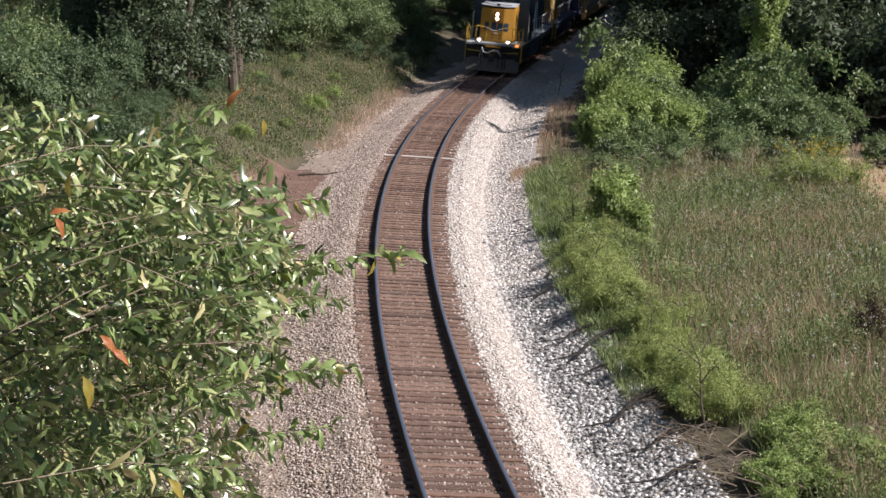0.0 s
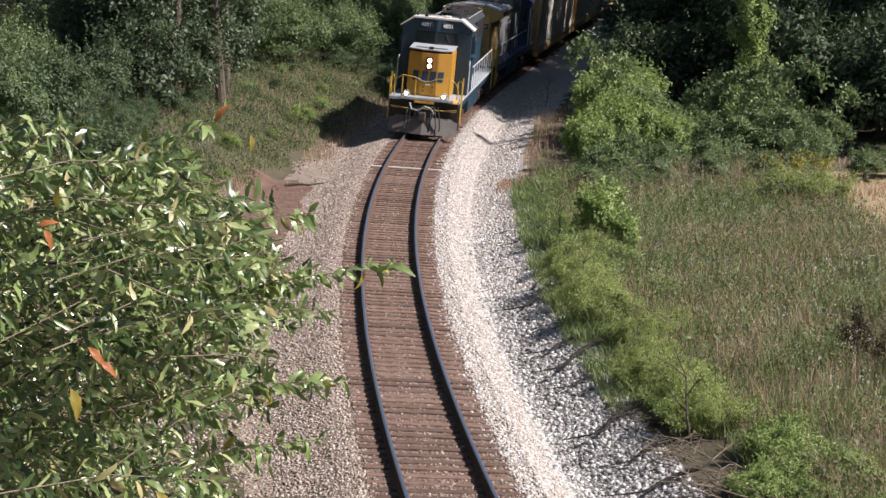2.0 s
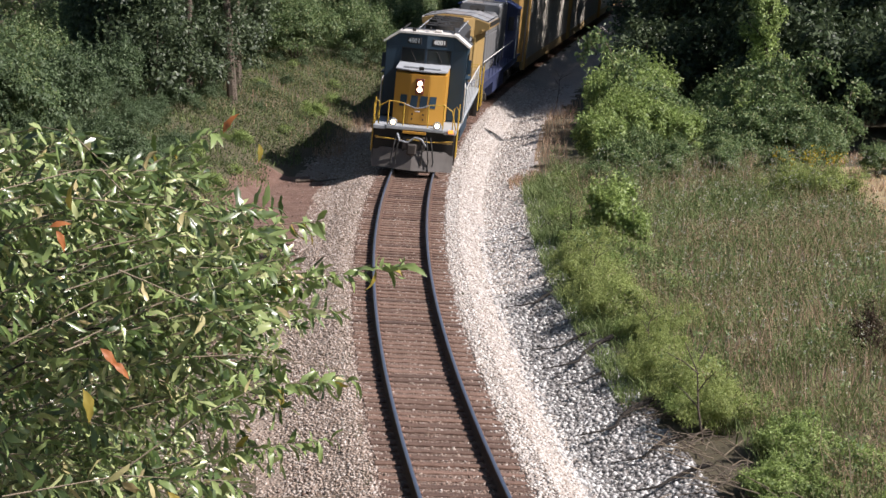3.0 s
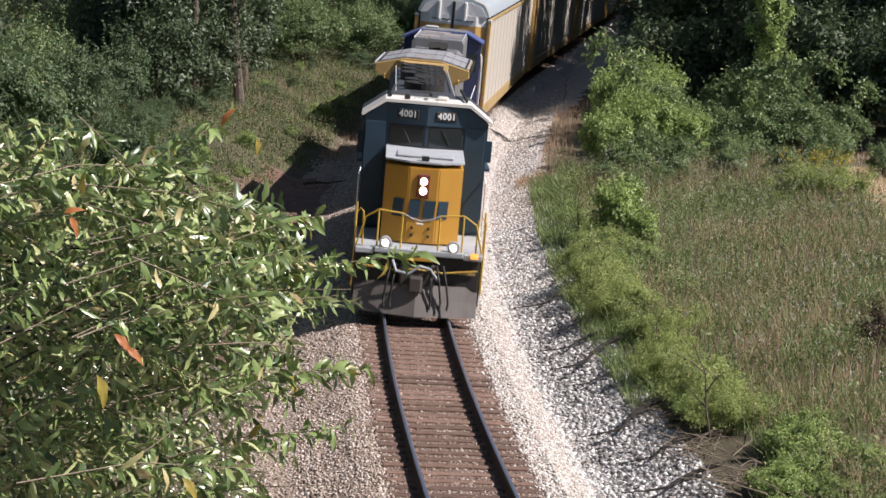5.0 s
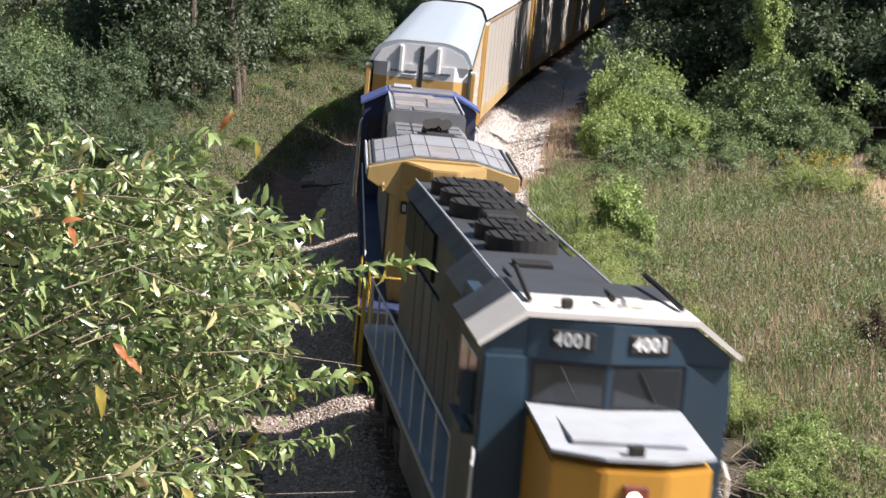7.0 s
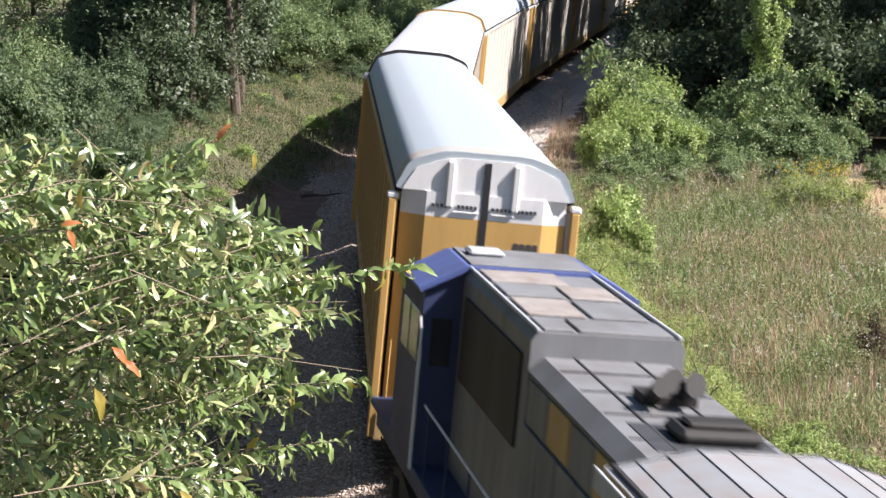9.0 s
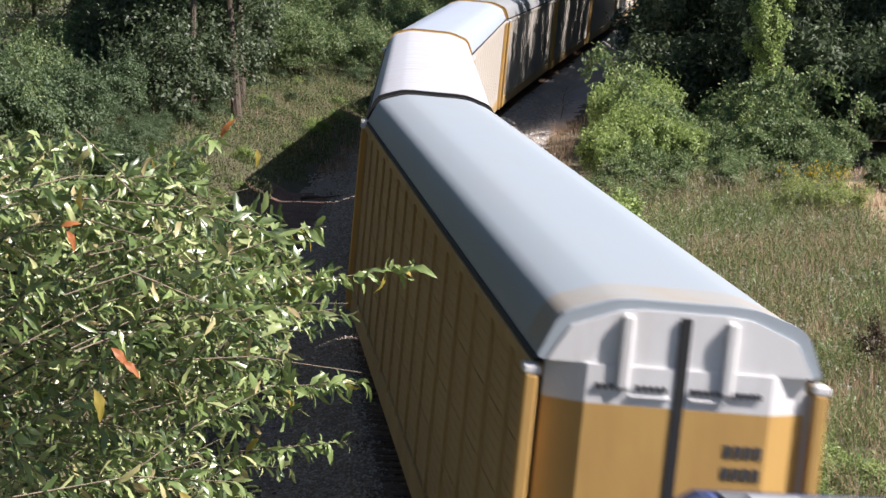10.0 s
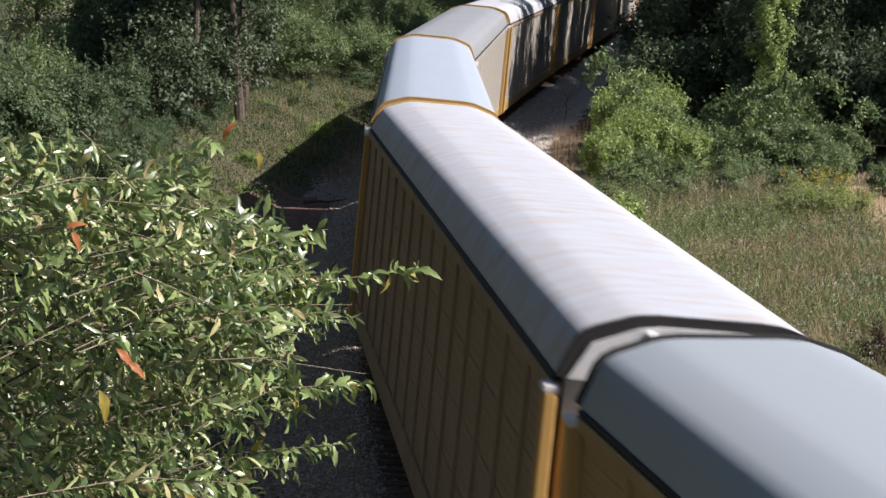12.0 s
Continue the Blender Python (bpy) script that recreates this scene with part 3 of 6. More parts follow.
def deck_and_frame(L, n, deck_mat, frame_mat):
    """Under-frame, walkway, fuel tank, pilots and couplers of a locomotive."""
    part("frame_sill", B((-1.40, 1.40, 0.35, n - 0.35, 1.12, 1.50), bevel=0.03), frame_mat, L)
    part("walkway", B((-1.52, 1.52, 0.25, n - 0.25, 1.50, 1.60), bevel=0.015), deck_mat, L, "grey walkway plates")
    prof = [(-1.35, 0.55), (-1.35, 1.12), (1.35, 1.12), (1.35, 0.55), (1.0, 0.28), (-1.0, 0.28)]
    part("fuel_tank", prism(bmesh.new(), prof, n / 2 - 2.9, n / 2 + 2.9), frame_mat, L)
    for sx in (-1, 1):
        part("air_reservoir", tube(bmesh.new(), [(sx * 1.2, n / 2 - 2.6, 1.02), (sx * 1.2, n / 2 + 2.6, 1.02)], 0.15, 12), frame_mat, L)
    coupler(L, 0.2, -1)
    coupler(L, n - 0.2, 1)


def stair(L, sx, y, direction, mat_rail):
    """A corner stairwell with three treads and its two grab rails."""
    bm = bmesh.new()
    for k in range(3):
        z = 0.42 + 0.36 * k
        a, b = sorted((sx * (1.02 + 0.0 * k), sx * 1.5))
        c, d = sorted((y, y + direction * 0.32))
        box(bm, a, b, c, d, z, z + 0.03)
    for o in (0.0, 0.36):
        a, b = sorted((sx * 1.0, sx * 1.04))
        yy = y + direction * o
        box(bm, sx * 1.0 - 0.015, sx * 1.5 if sx > 0 else sx * 1.0 + 0.015, yy - 0.012, yy + 0.012, 0.35, 1.5) if sx > 0 else box(bm, sx * 1.5, sx * 1.0 + 0.015, yy - 0.012, yy + 0.012, 0.35, 1.5)
    part("step_well", bm, FRAME_DIRT, L)
    e = y - direction * 0.02
    rail_bars("grab_rail", [[(sx * 1.53, e, 0.62), (sx * 1.53, e, 2.35), (sx * 1.44, e, 2.48), (sx * 1.36, e, 2.40), (sx * 1.34, e, 1.62)],
                            [(sx * 1.53, y + direction * 0.42, 0.62), (sx * 1.53, y + direction * 0.42, 2.55)]], 0.022, mat_rail, L, "yellow grab rail")


def fan(L, y, z, r, x=0.0):
    """A roof fan: ring, guard bars and hub."""
    f = part("roof_fan", tube(bmesh.new(), [(x, y, z), (x, y, z + 0.24)], r, 28), BLACK, L, "round black roof fan")
    bm = bmesh.new()
    for k in range(7):
        o = -r * 0.85 + k * r * 0.283
        h = math.sqrt(max(r * r * 0.92 - o * o, 0.01))
        box(bm, x + o - 0.012, x + o + 0.012, y - h, y + h, z + 0.245, z + 0.26)
    disc(bm, (x, y, z + 0.24), (0, 0, 1), r * 0.28, 0.03, 14)
    part("fan_guard", bm, BLACK, f)


def freight_locomotive():
    """Leading six-axle road locomotive: yellow low nose, navy cab, long hood with fans."""
    n = 19.7
    L = tagged(empty("diesel_locomotive"), "navy diesel locomotive with yellow nose and white cab roof, headlights lit", "locomotive")
    deck_and_frame(L, n, DECK_GREY, NAVY)
    # snow plow: a swept blade in two leaves
    bm = bmesh.new()
    for sx in (-1, 1):
        prof = [(0.0, -0.28), (sx * 1.46, 0.14), (sx * 1.46, 0.19), (0.0, -0.23)]
        lo = [bm.verts.new((x, y - 0.10, 0.10)) for x, y in prof]
        mid = [bm.verts.new((x, y + 0.05, 0.45)) for x, y in prof]
        up = [bm.verts.new((x, y + 0.18 if k < 2 else y + 0.20, 0.80)) for k, (x, y) in enumerate(prof)]
        for a, b in ((lo, mid), (mid, up)):
            for i in range(4):
                bm.faces.new((a[i], a[(i + 1) % 4], b[(i + 1) % 4], b[i]))
        bm.faces.new(lo)
        bm.faces.new(up[::-1])
    bmesh.ops.recalc_face_normals(bm, faces=bm.faces)
    part("snow_plow", bm, PLOW, L, "worn grey snow plow blade")
    part("pilot_plate", B((-1.46, 1.46, 0.24, 0.36, 0.70, 1.52), bevel=0.02), BLACK, L)
    part("anticlimber", B((-1.05, 1.05, 0.02, 0.3, 1.50, 1.63), bevel=0.02), DECK_GREY, L, "pale grey front platform edge")
    for x0, x1 in ((-1.5, -1.06), (1.06, 1.5)):
        part("platform_lip", B((x0, x1, 0.05, 0.28, 1.46, 1.59), bevel=0.015), DECK_GREY, L)
    part("drawbar_pocket", B((-0.42, 0.42, -0.02, 0.24, 0.55, 1.30), bevel=0.05), FRAME_DIRT, L)
    part("sill_step", B((-0.42, 0.42, -0.06, 0.1, 1.38, 1.47), bevel=0.01), YELLOW, L, "yellow sill step")
    # brake hoses and cable
    for x0, x1 in ((-0.62, -0.75), (-0.5, -0.6), (0.45, 0.6), (0.6, 0.78), (0.3, 0.36)):
        part("air_hose", tube(bmesh.new(), [(x0, 0.0, 1.30), ((x0 + x1) / 2, -0.16, 0.95), (x1, -0.2, 0.45), (x1 * 0.96, -0.24, 0.28)], 0.028, 6), BLACK, L)
    part("jumper_cable", tube(bmesh.new(), [(-0.6, 0.0, 1.36), (-0.5, -0.12, 1.12), (-0.2, -0.16, 1.08), (0.05, -0.17, 1.28), (0.3, -0.16, 1.22), (0.5, -0.1, 0.95)], 0.035, 7), DECK_GREY, L, "grey jumper cable")
    part("cut_lever", tube(bmesh.new(), [(-1.42, 0.12, 1.18), (-0.6, 0.06, 1.12), (0.0, -0.05, 1.18), (0.6, 0.06, 1.12), (1.42, 0.12, 1.22)], 0.02, 6), RAIL_YELLOW, L)
    for sx in (-1, 1):
        part("end_beam_stripe", B((min(sx * 0.75, sx * 1.38), max(sx * 0.75, sx * 1.38), 0.19, 0.215, 1.10, 1.15)), PALE_YELLOW, L)
        stair(L, sx, 0.30, 1, RAIL_YELLOW)
        stair(L, sx, n - 0.30, -1, RAIL_YELLOW)
    # nose: flat centre, two angled cheeks
    plan = [(-0.36, 1.02), (0.36, 1.02), (0.93, 1.28), (0.93, 3.2), (-0.93, 3.2), (-0.93, 1.28)]
    bm = bmesh.new()
    lo = [bm.verts.new((x, y, 1.60)) for x, y in plan]
    up = [bm.verts.new((x, y, 3.30 + 0.06 * (y - 1.0))) for x, y in plan]
    for i in range(6):
        bm.faces.new((lo[i], lo[(i + 1) % 6], up[(i + 1) % 6], up[i]))
    bm.faces.new(up)
    bm.faces.new(lo[::-1])
    bmesh.ops.bevel(bm, geom=[e for e in bm.edges], offset=0.025, segments=2, affect="EDGES")
    nose = part("nose", bm, YELLOW, L, "yellow short hood nose")
    bm = bmesh.new()
    prism(bm, [(x * 1.02, y * 0.99 + 0.02) for x, y in plan], 3.44, 3.48, "z")
    for v in bm.verts:
        v.co.z += 0.05 * (v.co.y - 2)
    part("nose_cap", bm, DECK_GREY, nose, "pale grey nose top")
    part("nose_hatch", B((-0.68, 0.68, 1.5, 2.75, 3.47, 3.515), bevel=0.012), DECK_GREY, nose)
    part("cap_bracket", B((-0.09, 0.09, 1.1, 1.22, 3.44, 3.55), bevel=0.01), BLACK, nose)
    part("nose_door_handle", tube(bmesh.new(), [(-0.1, 0.98, 2.05), (-0.1, 0.95, 2.05), (0.06, 0.95, 2.05), (0.06, 0.98, 2.05)], 0.018, 6), ROOF_WHITE, nose)
    for x, z in ((-0.2, 1.95), (0.2, 1.95), (-0.2, 1.78), (0.2, 1.78)):
        part("nose_bolt", disc(bmesh.new(), (x, 1.01, z), (0, -1, 0), 0.035, 0.02, 8), BLACK, nose)
    # plain blue shapes of the nose emblem
    for k, (x0, x1, dy, turn) in enumerate(((-0.70, -0.40, 0.12, -24.5), (-0.31, -0.03, 0.0, 0.0), (0.03, 0.33, 0.0, 0.0), (0.38, 0.66, 0.08, 24.5))):
        bm = bmesh.new()
        w = x1 - x0
        pts = [[(0, 0), (w - 0.03, 0), (w, 0.4), (0.03, 0.4)]]
        for i, pp in enumerate(pts):
            prism(bm, [(a, b) for a, b in pp], -0.012 - 0.004 * i, 0.0)
        e = part("emblem_shape", bm, NAVY, nose)
        y0 = 1.012 if turn == 0 else 1.02 + (abs(x0) - 0.36) * 0.456 if k == 0 else 1.02 + (x0 - 0.36) * 0.456
        e.matrix_basis = pose(x0, y0 - 0.008, 2.18, 0, 0, turn)
    # twin headlight in the nose
    hl = part("headlight_box", B((-0.15, 0.15, 0.97, 1.03, 2.63, 3.16), bevel=0.02), RED, nose, "red-brown headlight housing")
    for z in (2.79, 3.0):
        part("headlight", disc(bmesh.new(), (0, 0.975, z), (0, -1, 0), 0.088, 0.02, 18), HEADLAMP, hl, "lit headlight")
    for sx in (-1, 1):
        d = part("ditch_light_case", disc(bmesh.new(), (sx * 0.80, 0.2, 1.74), (0, -1, 0), 0.145, 0.17, 18), DECK_GREY, L)
        part("ditch_light", disc(bmesh.new(), (sx * 0.80, 0.028, 1.74), (0, -1, 0), 0.078, 0.014, 18), HEADLAMP, d, "lit ditch light")
    part("marker_lamp", B((1.22, 1.40, 0.0, 0.06, 1.52, 1.64), bevel=0.01), AMBER, L, "amber marker lamp")
    # cab
    prof = [(-1.52, 1.60), (1.52, 1.60), (1.52, 4.18), (1.02, 4.50), (-1.02, 4.50), (-1.52, 4.18)]
    bm = prism(bmesh.new(), prof, 3.2, 5.5)
    cab = part("cab", bm, NAVY, L, "navy painted cab")
    prof = [(-1.60, 4.17), (-1.04, 4.53), (1.04, 4.53), (1.60, 4.17), (1.62, 4.22), (1.06, 4.60), (-1.06, 4.60), (-1.62, 4.22)]
    bm = prism(bmesh.new(), prof, 3.06, 4.35)
    part("cab_roof", bm, ROOF_WHITE, cab, "white painted roof front")
    bm = prism(bmesh.new(), [(x, z - 0.006) for x, z in prof], 4.35, 5.6)
    part("cab_roof_rear", bm, HOOD_ROOF, cab)
    part("number_housing", prism(bmesh.new(), [(-0.99, 3.24), (-0.99, 3.18), (0.0, 2.98), (0.99, 3.18), (0.99, 3.24)], 4.06, 4.50, "z"), NAVY, cab)
    part("windshield_frame", prism(bmesh.new(), [(-0.99, 3.24), (-0.99, 3.20), (0.0, 3.02), (0.99, 3.20), (0.99, 3.24)], 3.44, 4.06, "z"), NAVY, cab)
    for sx in (-1, 1):
        turn = pose(0, 2.98, 0, 0, 0, sx * 11.4)
        nb = part("number_board", B((sx * 0.48 - 0.27, sx * 0.48 + 0.27, -0.03, 0.03, 4.18, 4.40), bevel=0.02), BLACK, cab, "black number board with white digits")
        nb.matrix_basis = turn
        for i, ch in enumerate("4001"):
            text_mesh("digit", ch, 0.21, LETTER_WHITE, nb, pose(sx * 0.48 + (i - 1.5) * 0.115, -0.036, 4.29, 90, 0, 0))
        w = part("windshield", B((sx * 0.49 - 0.42, sx * 0.49 + 0.42, -0.012, 0.02, 3.56, 4.01), bevel=0.008), GLASS, cab, "dark glass windshield")
        w.matrix_basis = pose(0, 3.02, 0, 0, 0, sx * 10.3)
        part("window_gasket", B((sx * 0.49 - 0.45, sx * 0.49 + 0.45, -0.006, 0.01, 3.53, 4.04)), RUBBER, w)
        part("wiper", tube(bmesh.new(), [(sx * 0.49 - 0.1, -0.03, 3.98), (sx * 0.49 + 0.12, -0.03, 3.62)], 0.012, 5), BLACK, w)
    for sx in (-1, 1):
        a, b = sorted((sx * 1.04, sx * 1.42))
        w = part("cab_door_window", B((a, b, 3.175, 3.21, 3.28, 3.98), bevel=0.04), GLASS, cab, "door window")
        part("window_gasket", B((a - 0.03, b + 0.03, 3.185, 3.205, 3.25, 4.01)), RUBBER, w)
        part("cab_door", B((a - 0.08, b + 0.04, 3.17, 3.19, 1.66, 4.06), bevel=0.008), NAVY, cab)
        for y0, y1 in ((3.55, 4.25), (4.35, 5.1)):
            c, d = sorted((sx * 1.505, sx * 1.535))
            part("side_window", B((c, d, y0, y1, 3.2, 3.95), bevel=0.01), GLASS, cab)
        c, d = sorted((sx * 1.53, sx * 1.68))
        part("mirror", B((c, d, 3.72, 3.76, 3.25, 3.75), bevel=0.01), NAVY, cab)
        c, d = sorted((sx * 1.52, sx * 1.66))
        part("arm_rest", B((c, d, 3.6, 5.0, 3.05, 3.12), bevel=0.01), NAVY, cab)
    # on the cab roof
    for sx in (-1, 1):
        part("roof_antenna_bar", tube(bmesh.new(), [(sx * 0.95, 3.6, 4.64), (sx * 0.90, 4.6, 4.70), (sx * 0.85, 5.5, 4.74)], 0.035, 6), BLACK, cab)
    part("roof_grab", tube(bmesh.new(), [(-0.36, 3.16, 4.60), (-0.36, 3.16, 4.68), (0.22, 3.16, 4.68), (0.22, 3.16, 4.60)], 0.016, 6), ROOF_WHITE, cab)
    part("bell_mount", B((-0.6, -0.46, 3.3, 3.44, 4.6, 4.72), bevel=0.02), BLACK, cab)
    part("horn", tube(bmesh.new(), [(0.05, 3.5, 4.72), (0.05, 3.9, 4.74), (0.05, 4.0, 4.74)], 0.045, 8, 0.02), BLACK, cab)
    part("antenna_dome", B((0.22, 0.5, 3.6, 3.9, 4.6, 4.69), bevel=0.03), ROOF_WHITE, cab)
    # air box and long hood
    prof = [(-0.90, 1.60), (0.90, 1.60), (0.90, 4.25), (0.72, 4.45), (-0.72, 4.45), (-0.90, 4.25)]
    hood = part("long_hood", prism(bmesh.new(), prof, 5.5, n - 0.95), NAVY, L, "navy long hood")
    part("hood_roof", prism(bmesh.new(), [(-0.93, 4.235), (-0.74, 4.452), (0.74, 4.452), (0.93, 4.235), (0.95, 4.26), (0.75, 4.49), (-0.75, 4.49), (-0.95, 4.26)], 5.6, n - 0.95), HOOD_ROOF, hood, "soot-darkened hood roof")
    prof = [(-1.22, 3.35), (1.22, 3.35), (1.30, 3.6), (1.22, 4.20), (0.85, 4.56), (-0.85, 4.56), (-1.22, 4.20), (-1.30, 3.6)]
    part("dynamic_brake_blister", prism(bmesh.new(), prof, 6.2, 9.8), HOOD_ROOF, hood)
    part("roof_panel", B((-0.62, 0.62, 6.5, 8.1, 4.56, 4.60), bevel=0.01), HOOD_ROOF, hood)
    part("roof_hatch", B((-0.4, 0.15, 8.35, 8.75, 4.56, 4.63), bevel=0.01), BLACK, hood)
    part("blister_cover", B((0.86, 1.2, 6.9, 7.8, 4.24, 4.42), bevel=0.03), NAVY, hood)
    part("blister_cover", B((-1.2, -0.86, 6.9, 7.8, 4.24, 4.42), bevel=0.03), NAVY, hood)
    for y in (10.5, 11.75):
        fan(hood, y, 4.49, 0.56)
    part("exhaust", B((-0.28, 0.28, 12.6, 13.3, 4.49, 4.75), bevel=0.03), BLACK, hood)
    for y in (14.3, 15.75, 17.2):
        fan(hood, y, 4.49, 0.66)
    for sx in (-1, 1):
        c, d = sorted((sx * 0.9, sx * 0.96))
        for k in range(9):
            part("hood_door", B((c, d, 6.0 + k * 1.22, 7.12 + k * 1.22, 1.75, 3.3), bevel=0.012), NAVY, hood)
        for k in range(3):
            part("radiator_grille", B((c, d, 13.7 + k * 1.5, 15.1 + k * 1.5, 3.4, 4.2), bevel=0.012), BLACK, hood)
        part("roof_rail", tube(bmesh.new(), [(sx * 0.80, 5.7, 4.56), (sx * 0.80, n - 1.2, 4.56)], 0.02, 6), DECK_GREY, hood)
    # handrails
    for sx in (-1, 1):
        ys = np.linspace(5.9, n - 1.2, 9)
        for y in ys:
            part("handrail_post", tube(bmesh.new(), [(sx * 1.46, y, 1.6), (sx * 1.46, y, 2.62)], 0.02, 6), RAIL_WHITE, L)
        part("handrail", tube(bmesh.new(), [(sx * 1.46, 5.6, 2.62), (sx * 1.46, n - 1.0, 2.62)], 0.022, 6), RAIL_WHITE, L, "long side handrail")
        part("cab_grab_iron", tube(bmesh.new(), [(sx * 1.57, 3.05, 1.62), (sx * 1.57, 3.0, 2.95), (sx * 1.54, 3.2, 3.1)], 0.022, 6), RAIL_WHITE, L)
        rail_bars("front_rail", [[(sx * 0.44, 0.14, 1.62), (sx * 0.44, 0.14, 2.45)], [(sx * 1.0, 0.14, 1.62), (sx * 1.0, 0.14, 2.50)],
                                 [(sx * 0.44, 0.14, 2.45), (sx * 1.0, 0.14, 2.50), (sx * 1.30, 0.2, 2.30), (sx * 1.48, 0.25, 1.62)]], 0.022, RAIL_YELLOW, L, "yellow end handrail")
    part("front_chain", tube(bmesh.new(), [(-0.44, 0.14, 2.45), (-0.2, 0.13, 2.34), (0.0, 0.13, 2.30), (0.2, 0.13, 2.34), (0.44, 0.14, 2.45)], 0.02, 6), DECK_GREY, L, "sagging safety chain")
    part("rear_rail", tube(bmesh.new(), [(-1.4, n - 0.2, 1.6), (-1.4, n - 0.2, 2.5), (1.4, n - 0.2, 2.5), (1.4, n - 0.2, 1.6)], 0.022, 6), RAIL_YELLOW, L)
    for o in L.children:          # the body rolls inwards on its springs
        if o.name.split(".")[0] in ("nose", "cab"):
            o.matrix_basis = Matrix.Translation((0, 0, 1.25)) @ Matrix.Diagonal((1, 1, 1.075, 1)) @ Matrix.Translation((0, 0, -1.25))
        o.matrix_basis = pose(0.03, 0, 0, 0, 1.7, 0) @ o.matrix_basis
    truck(L, 4.1, 3, 2.05)
    truck(L, n - 4.1, 3, 2.05)
    vehicles.append((L, 0.0, 4.1, n - 4.1))


def wide_locomotive(offset):
    """Second locomotive, running cab last: radiator wings lead, blue wide cab at the rear."""
    n = 22.2
    L = tagged(empty("diesel_locomotive"), "blue and yellow diesel locomotive with winged radiator and grey roof", "locomotive")
    deck_and_frame(L, n, SHADED_BLUE, SHADED_BLUE)
    part("pilot_plate", B((-1.46, 1.46, 0.22, 0.34, 0.35, 1.52), bevel=0.02), BLACK, L)
    for sx in (-1, 1):
        stair(L, sx, 0.30, 1, RAIL_YELLOW)
    # radiator section with wings that overhang the walkway
    y0, y1 = 1.2, 5.85
    prof = [(-0.95, 1.60), (0.95, 1.60), (0.95, 3.72), (1.56, 4.06), (1.56, 4.32), (0.62, 4.56), (-0.62, 4.56), (-1.56, 4.32), (-1.56, 4.06), (-0.95, 3.72)]
    bm = prism(bmesh.new(), prof, y0, y1)
    bmesh.ops.bevel(bm, geom=[e for e in bm.edges], offset=0.02, segments=1, affect="EDGES")
    rad = part("radiator_cab", bm, PALE_YELLOW, L, "faded yellow radiator section with wings")
    bm = prism(bmesh.new(), [(-1.5, 4.345), (-0.60, 4.572), (0.60, 4.572), (1.5, 4.345), (1.51, 4.375), (0.61, 4.60), (-0.61, 4.60), (-1.51, 4.375)], y0 + 0.06, y1 - 0.05)
    part("radiator_screen", bm, GRILLE, rad, "grey radiator screen")
    for sx in (-1, 1):
        for k in range(3):
            y = y0 + 0.12 + 2.2 * k
            part("screen_bar", tube(bmesh.new(), [(sx * 1.49, y, 4.385), (sx * 0.61, y, 4.606), (0, y, 4.602)], 0.006, 4), HOOD_ROOF, rad)
        for x, z in ((0.30, 4.606), (0.62, 4.603), (0.92, 4.53), (1.21, 4.455)):
            part("screen_bar", tube(bmesh.new(), [(sx * x, y0 + 0.08, z), (sx * x, y1 - 0.07, z)], 0.006, 4), HOOD_ROOF, rad)
        a, b = sorted((sx * 1.40, sx * 1.46))
        part("screen_clamp", B((a, b, y0 + 0.08, y1 - 0.1, 4.385, 4.425), bevel=0.008), RUBBER, rad, "dark clamp bar of the screen")
        a, b = sorted((sx * 1.56, sx * 1.60))
        part("wing_edge", B((a, b, y0 + 0.02, y1, 4.16, 4.37), bevel=0.008), BLACK if sx > 0 else DECK_GREY, rad)
        part("lifting_eye", tube(bmesh.new(), [(sx * 1.22, y0 - 0.01, 4.0), (sx * 1.22, y0 - 0.07, 3.97), (sx * 1.22, y0 - 0.07, 3.86), (sx * 1.22, y0 - 0.01, 3.84)], 0.028, 6), PALE_YELLOW, rad)
    # hood end between the wings: a flat face and two cheeks under a sloping cap
    plan = [(-0.88, y0 + 0.01), (-0.27, y0 - 0.48), (0.27, y0 - 0.48), (0.88, y0 + 0.01)]
    bm = bmesh.new()
    lo = [bm.verts.new((x, y, 1.60)) for x, y in plan]
    up = [bm.verts.new((x, y, 4.50 if y > y0 else 4.40)) for x, y in plan]
    for i in range(4):
        bm.faces.new((lo[i], lo[(i + 1) % 4], up[(i + 1) % 4], up[i]))
    bm.faces.new(up)
    bm.faces.new(lo[::-1])
    bmesh.ops.recalc_face_normals(bm, faces=bm.faces)
    bmesh.ops.bevel(bm, geom=[e for e in bm.edges], offset=0.025, segments=2, affect="EDGES")
    end = part("hood_end", bm, PALE_YELLOW, L, "faded yellow hood end with angled cheeks")
    lamp = part("end_headlight", B((-0.15, 0.15, y0 - 0.53, y0 - 0.47, 3.80, 4.30), bevel=0.05), BLACK, end, "unlit black headlight housing")
    for z in (3.94, 4.16):
        part("headlight_glass", disc(bmesh.new(), (0, y0 - 0.52, z), (0, -1, 0), 0.095, 0.02, 16), GLASS, lamp)
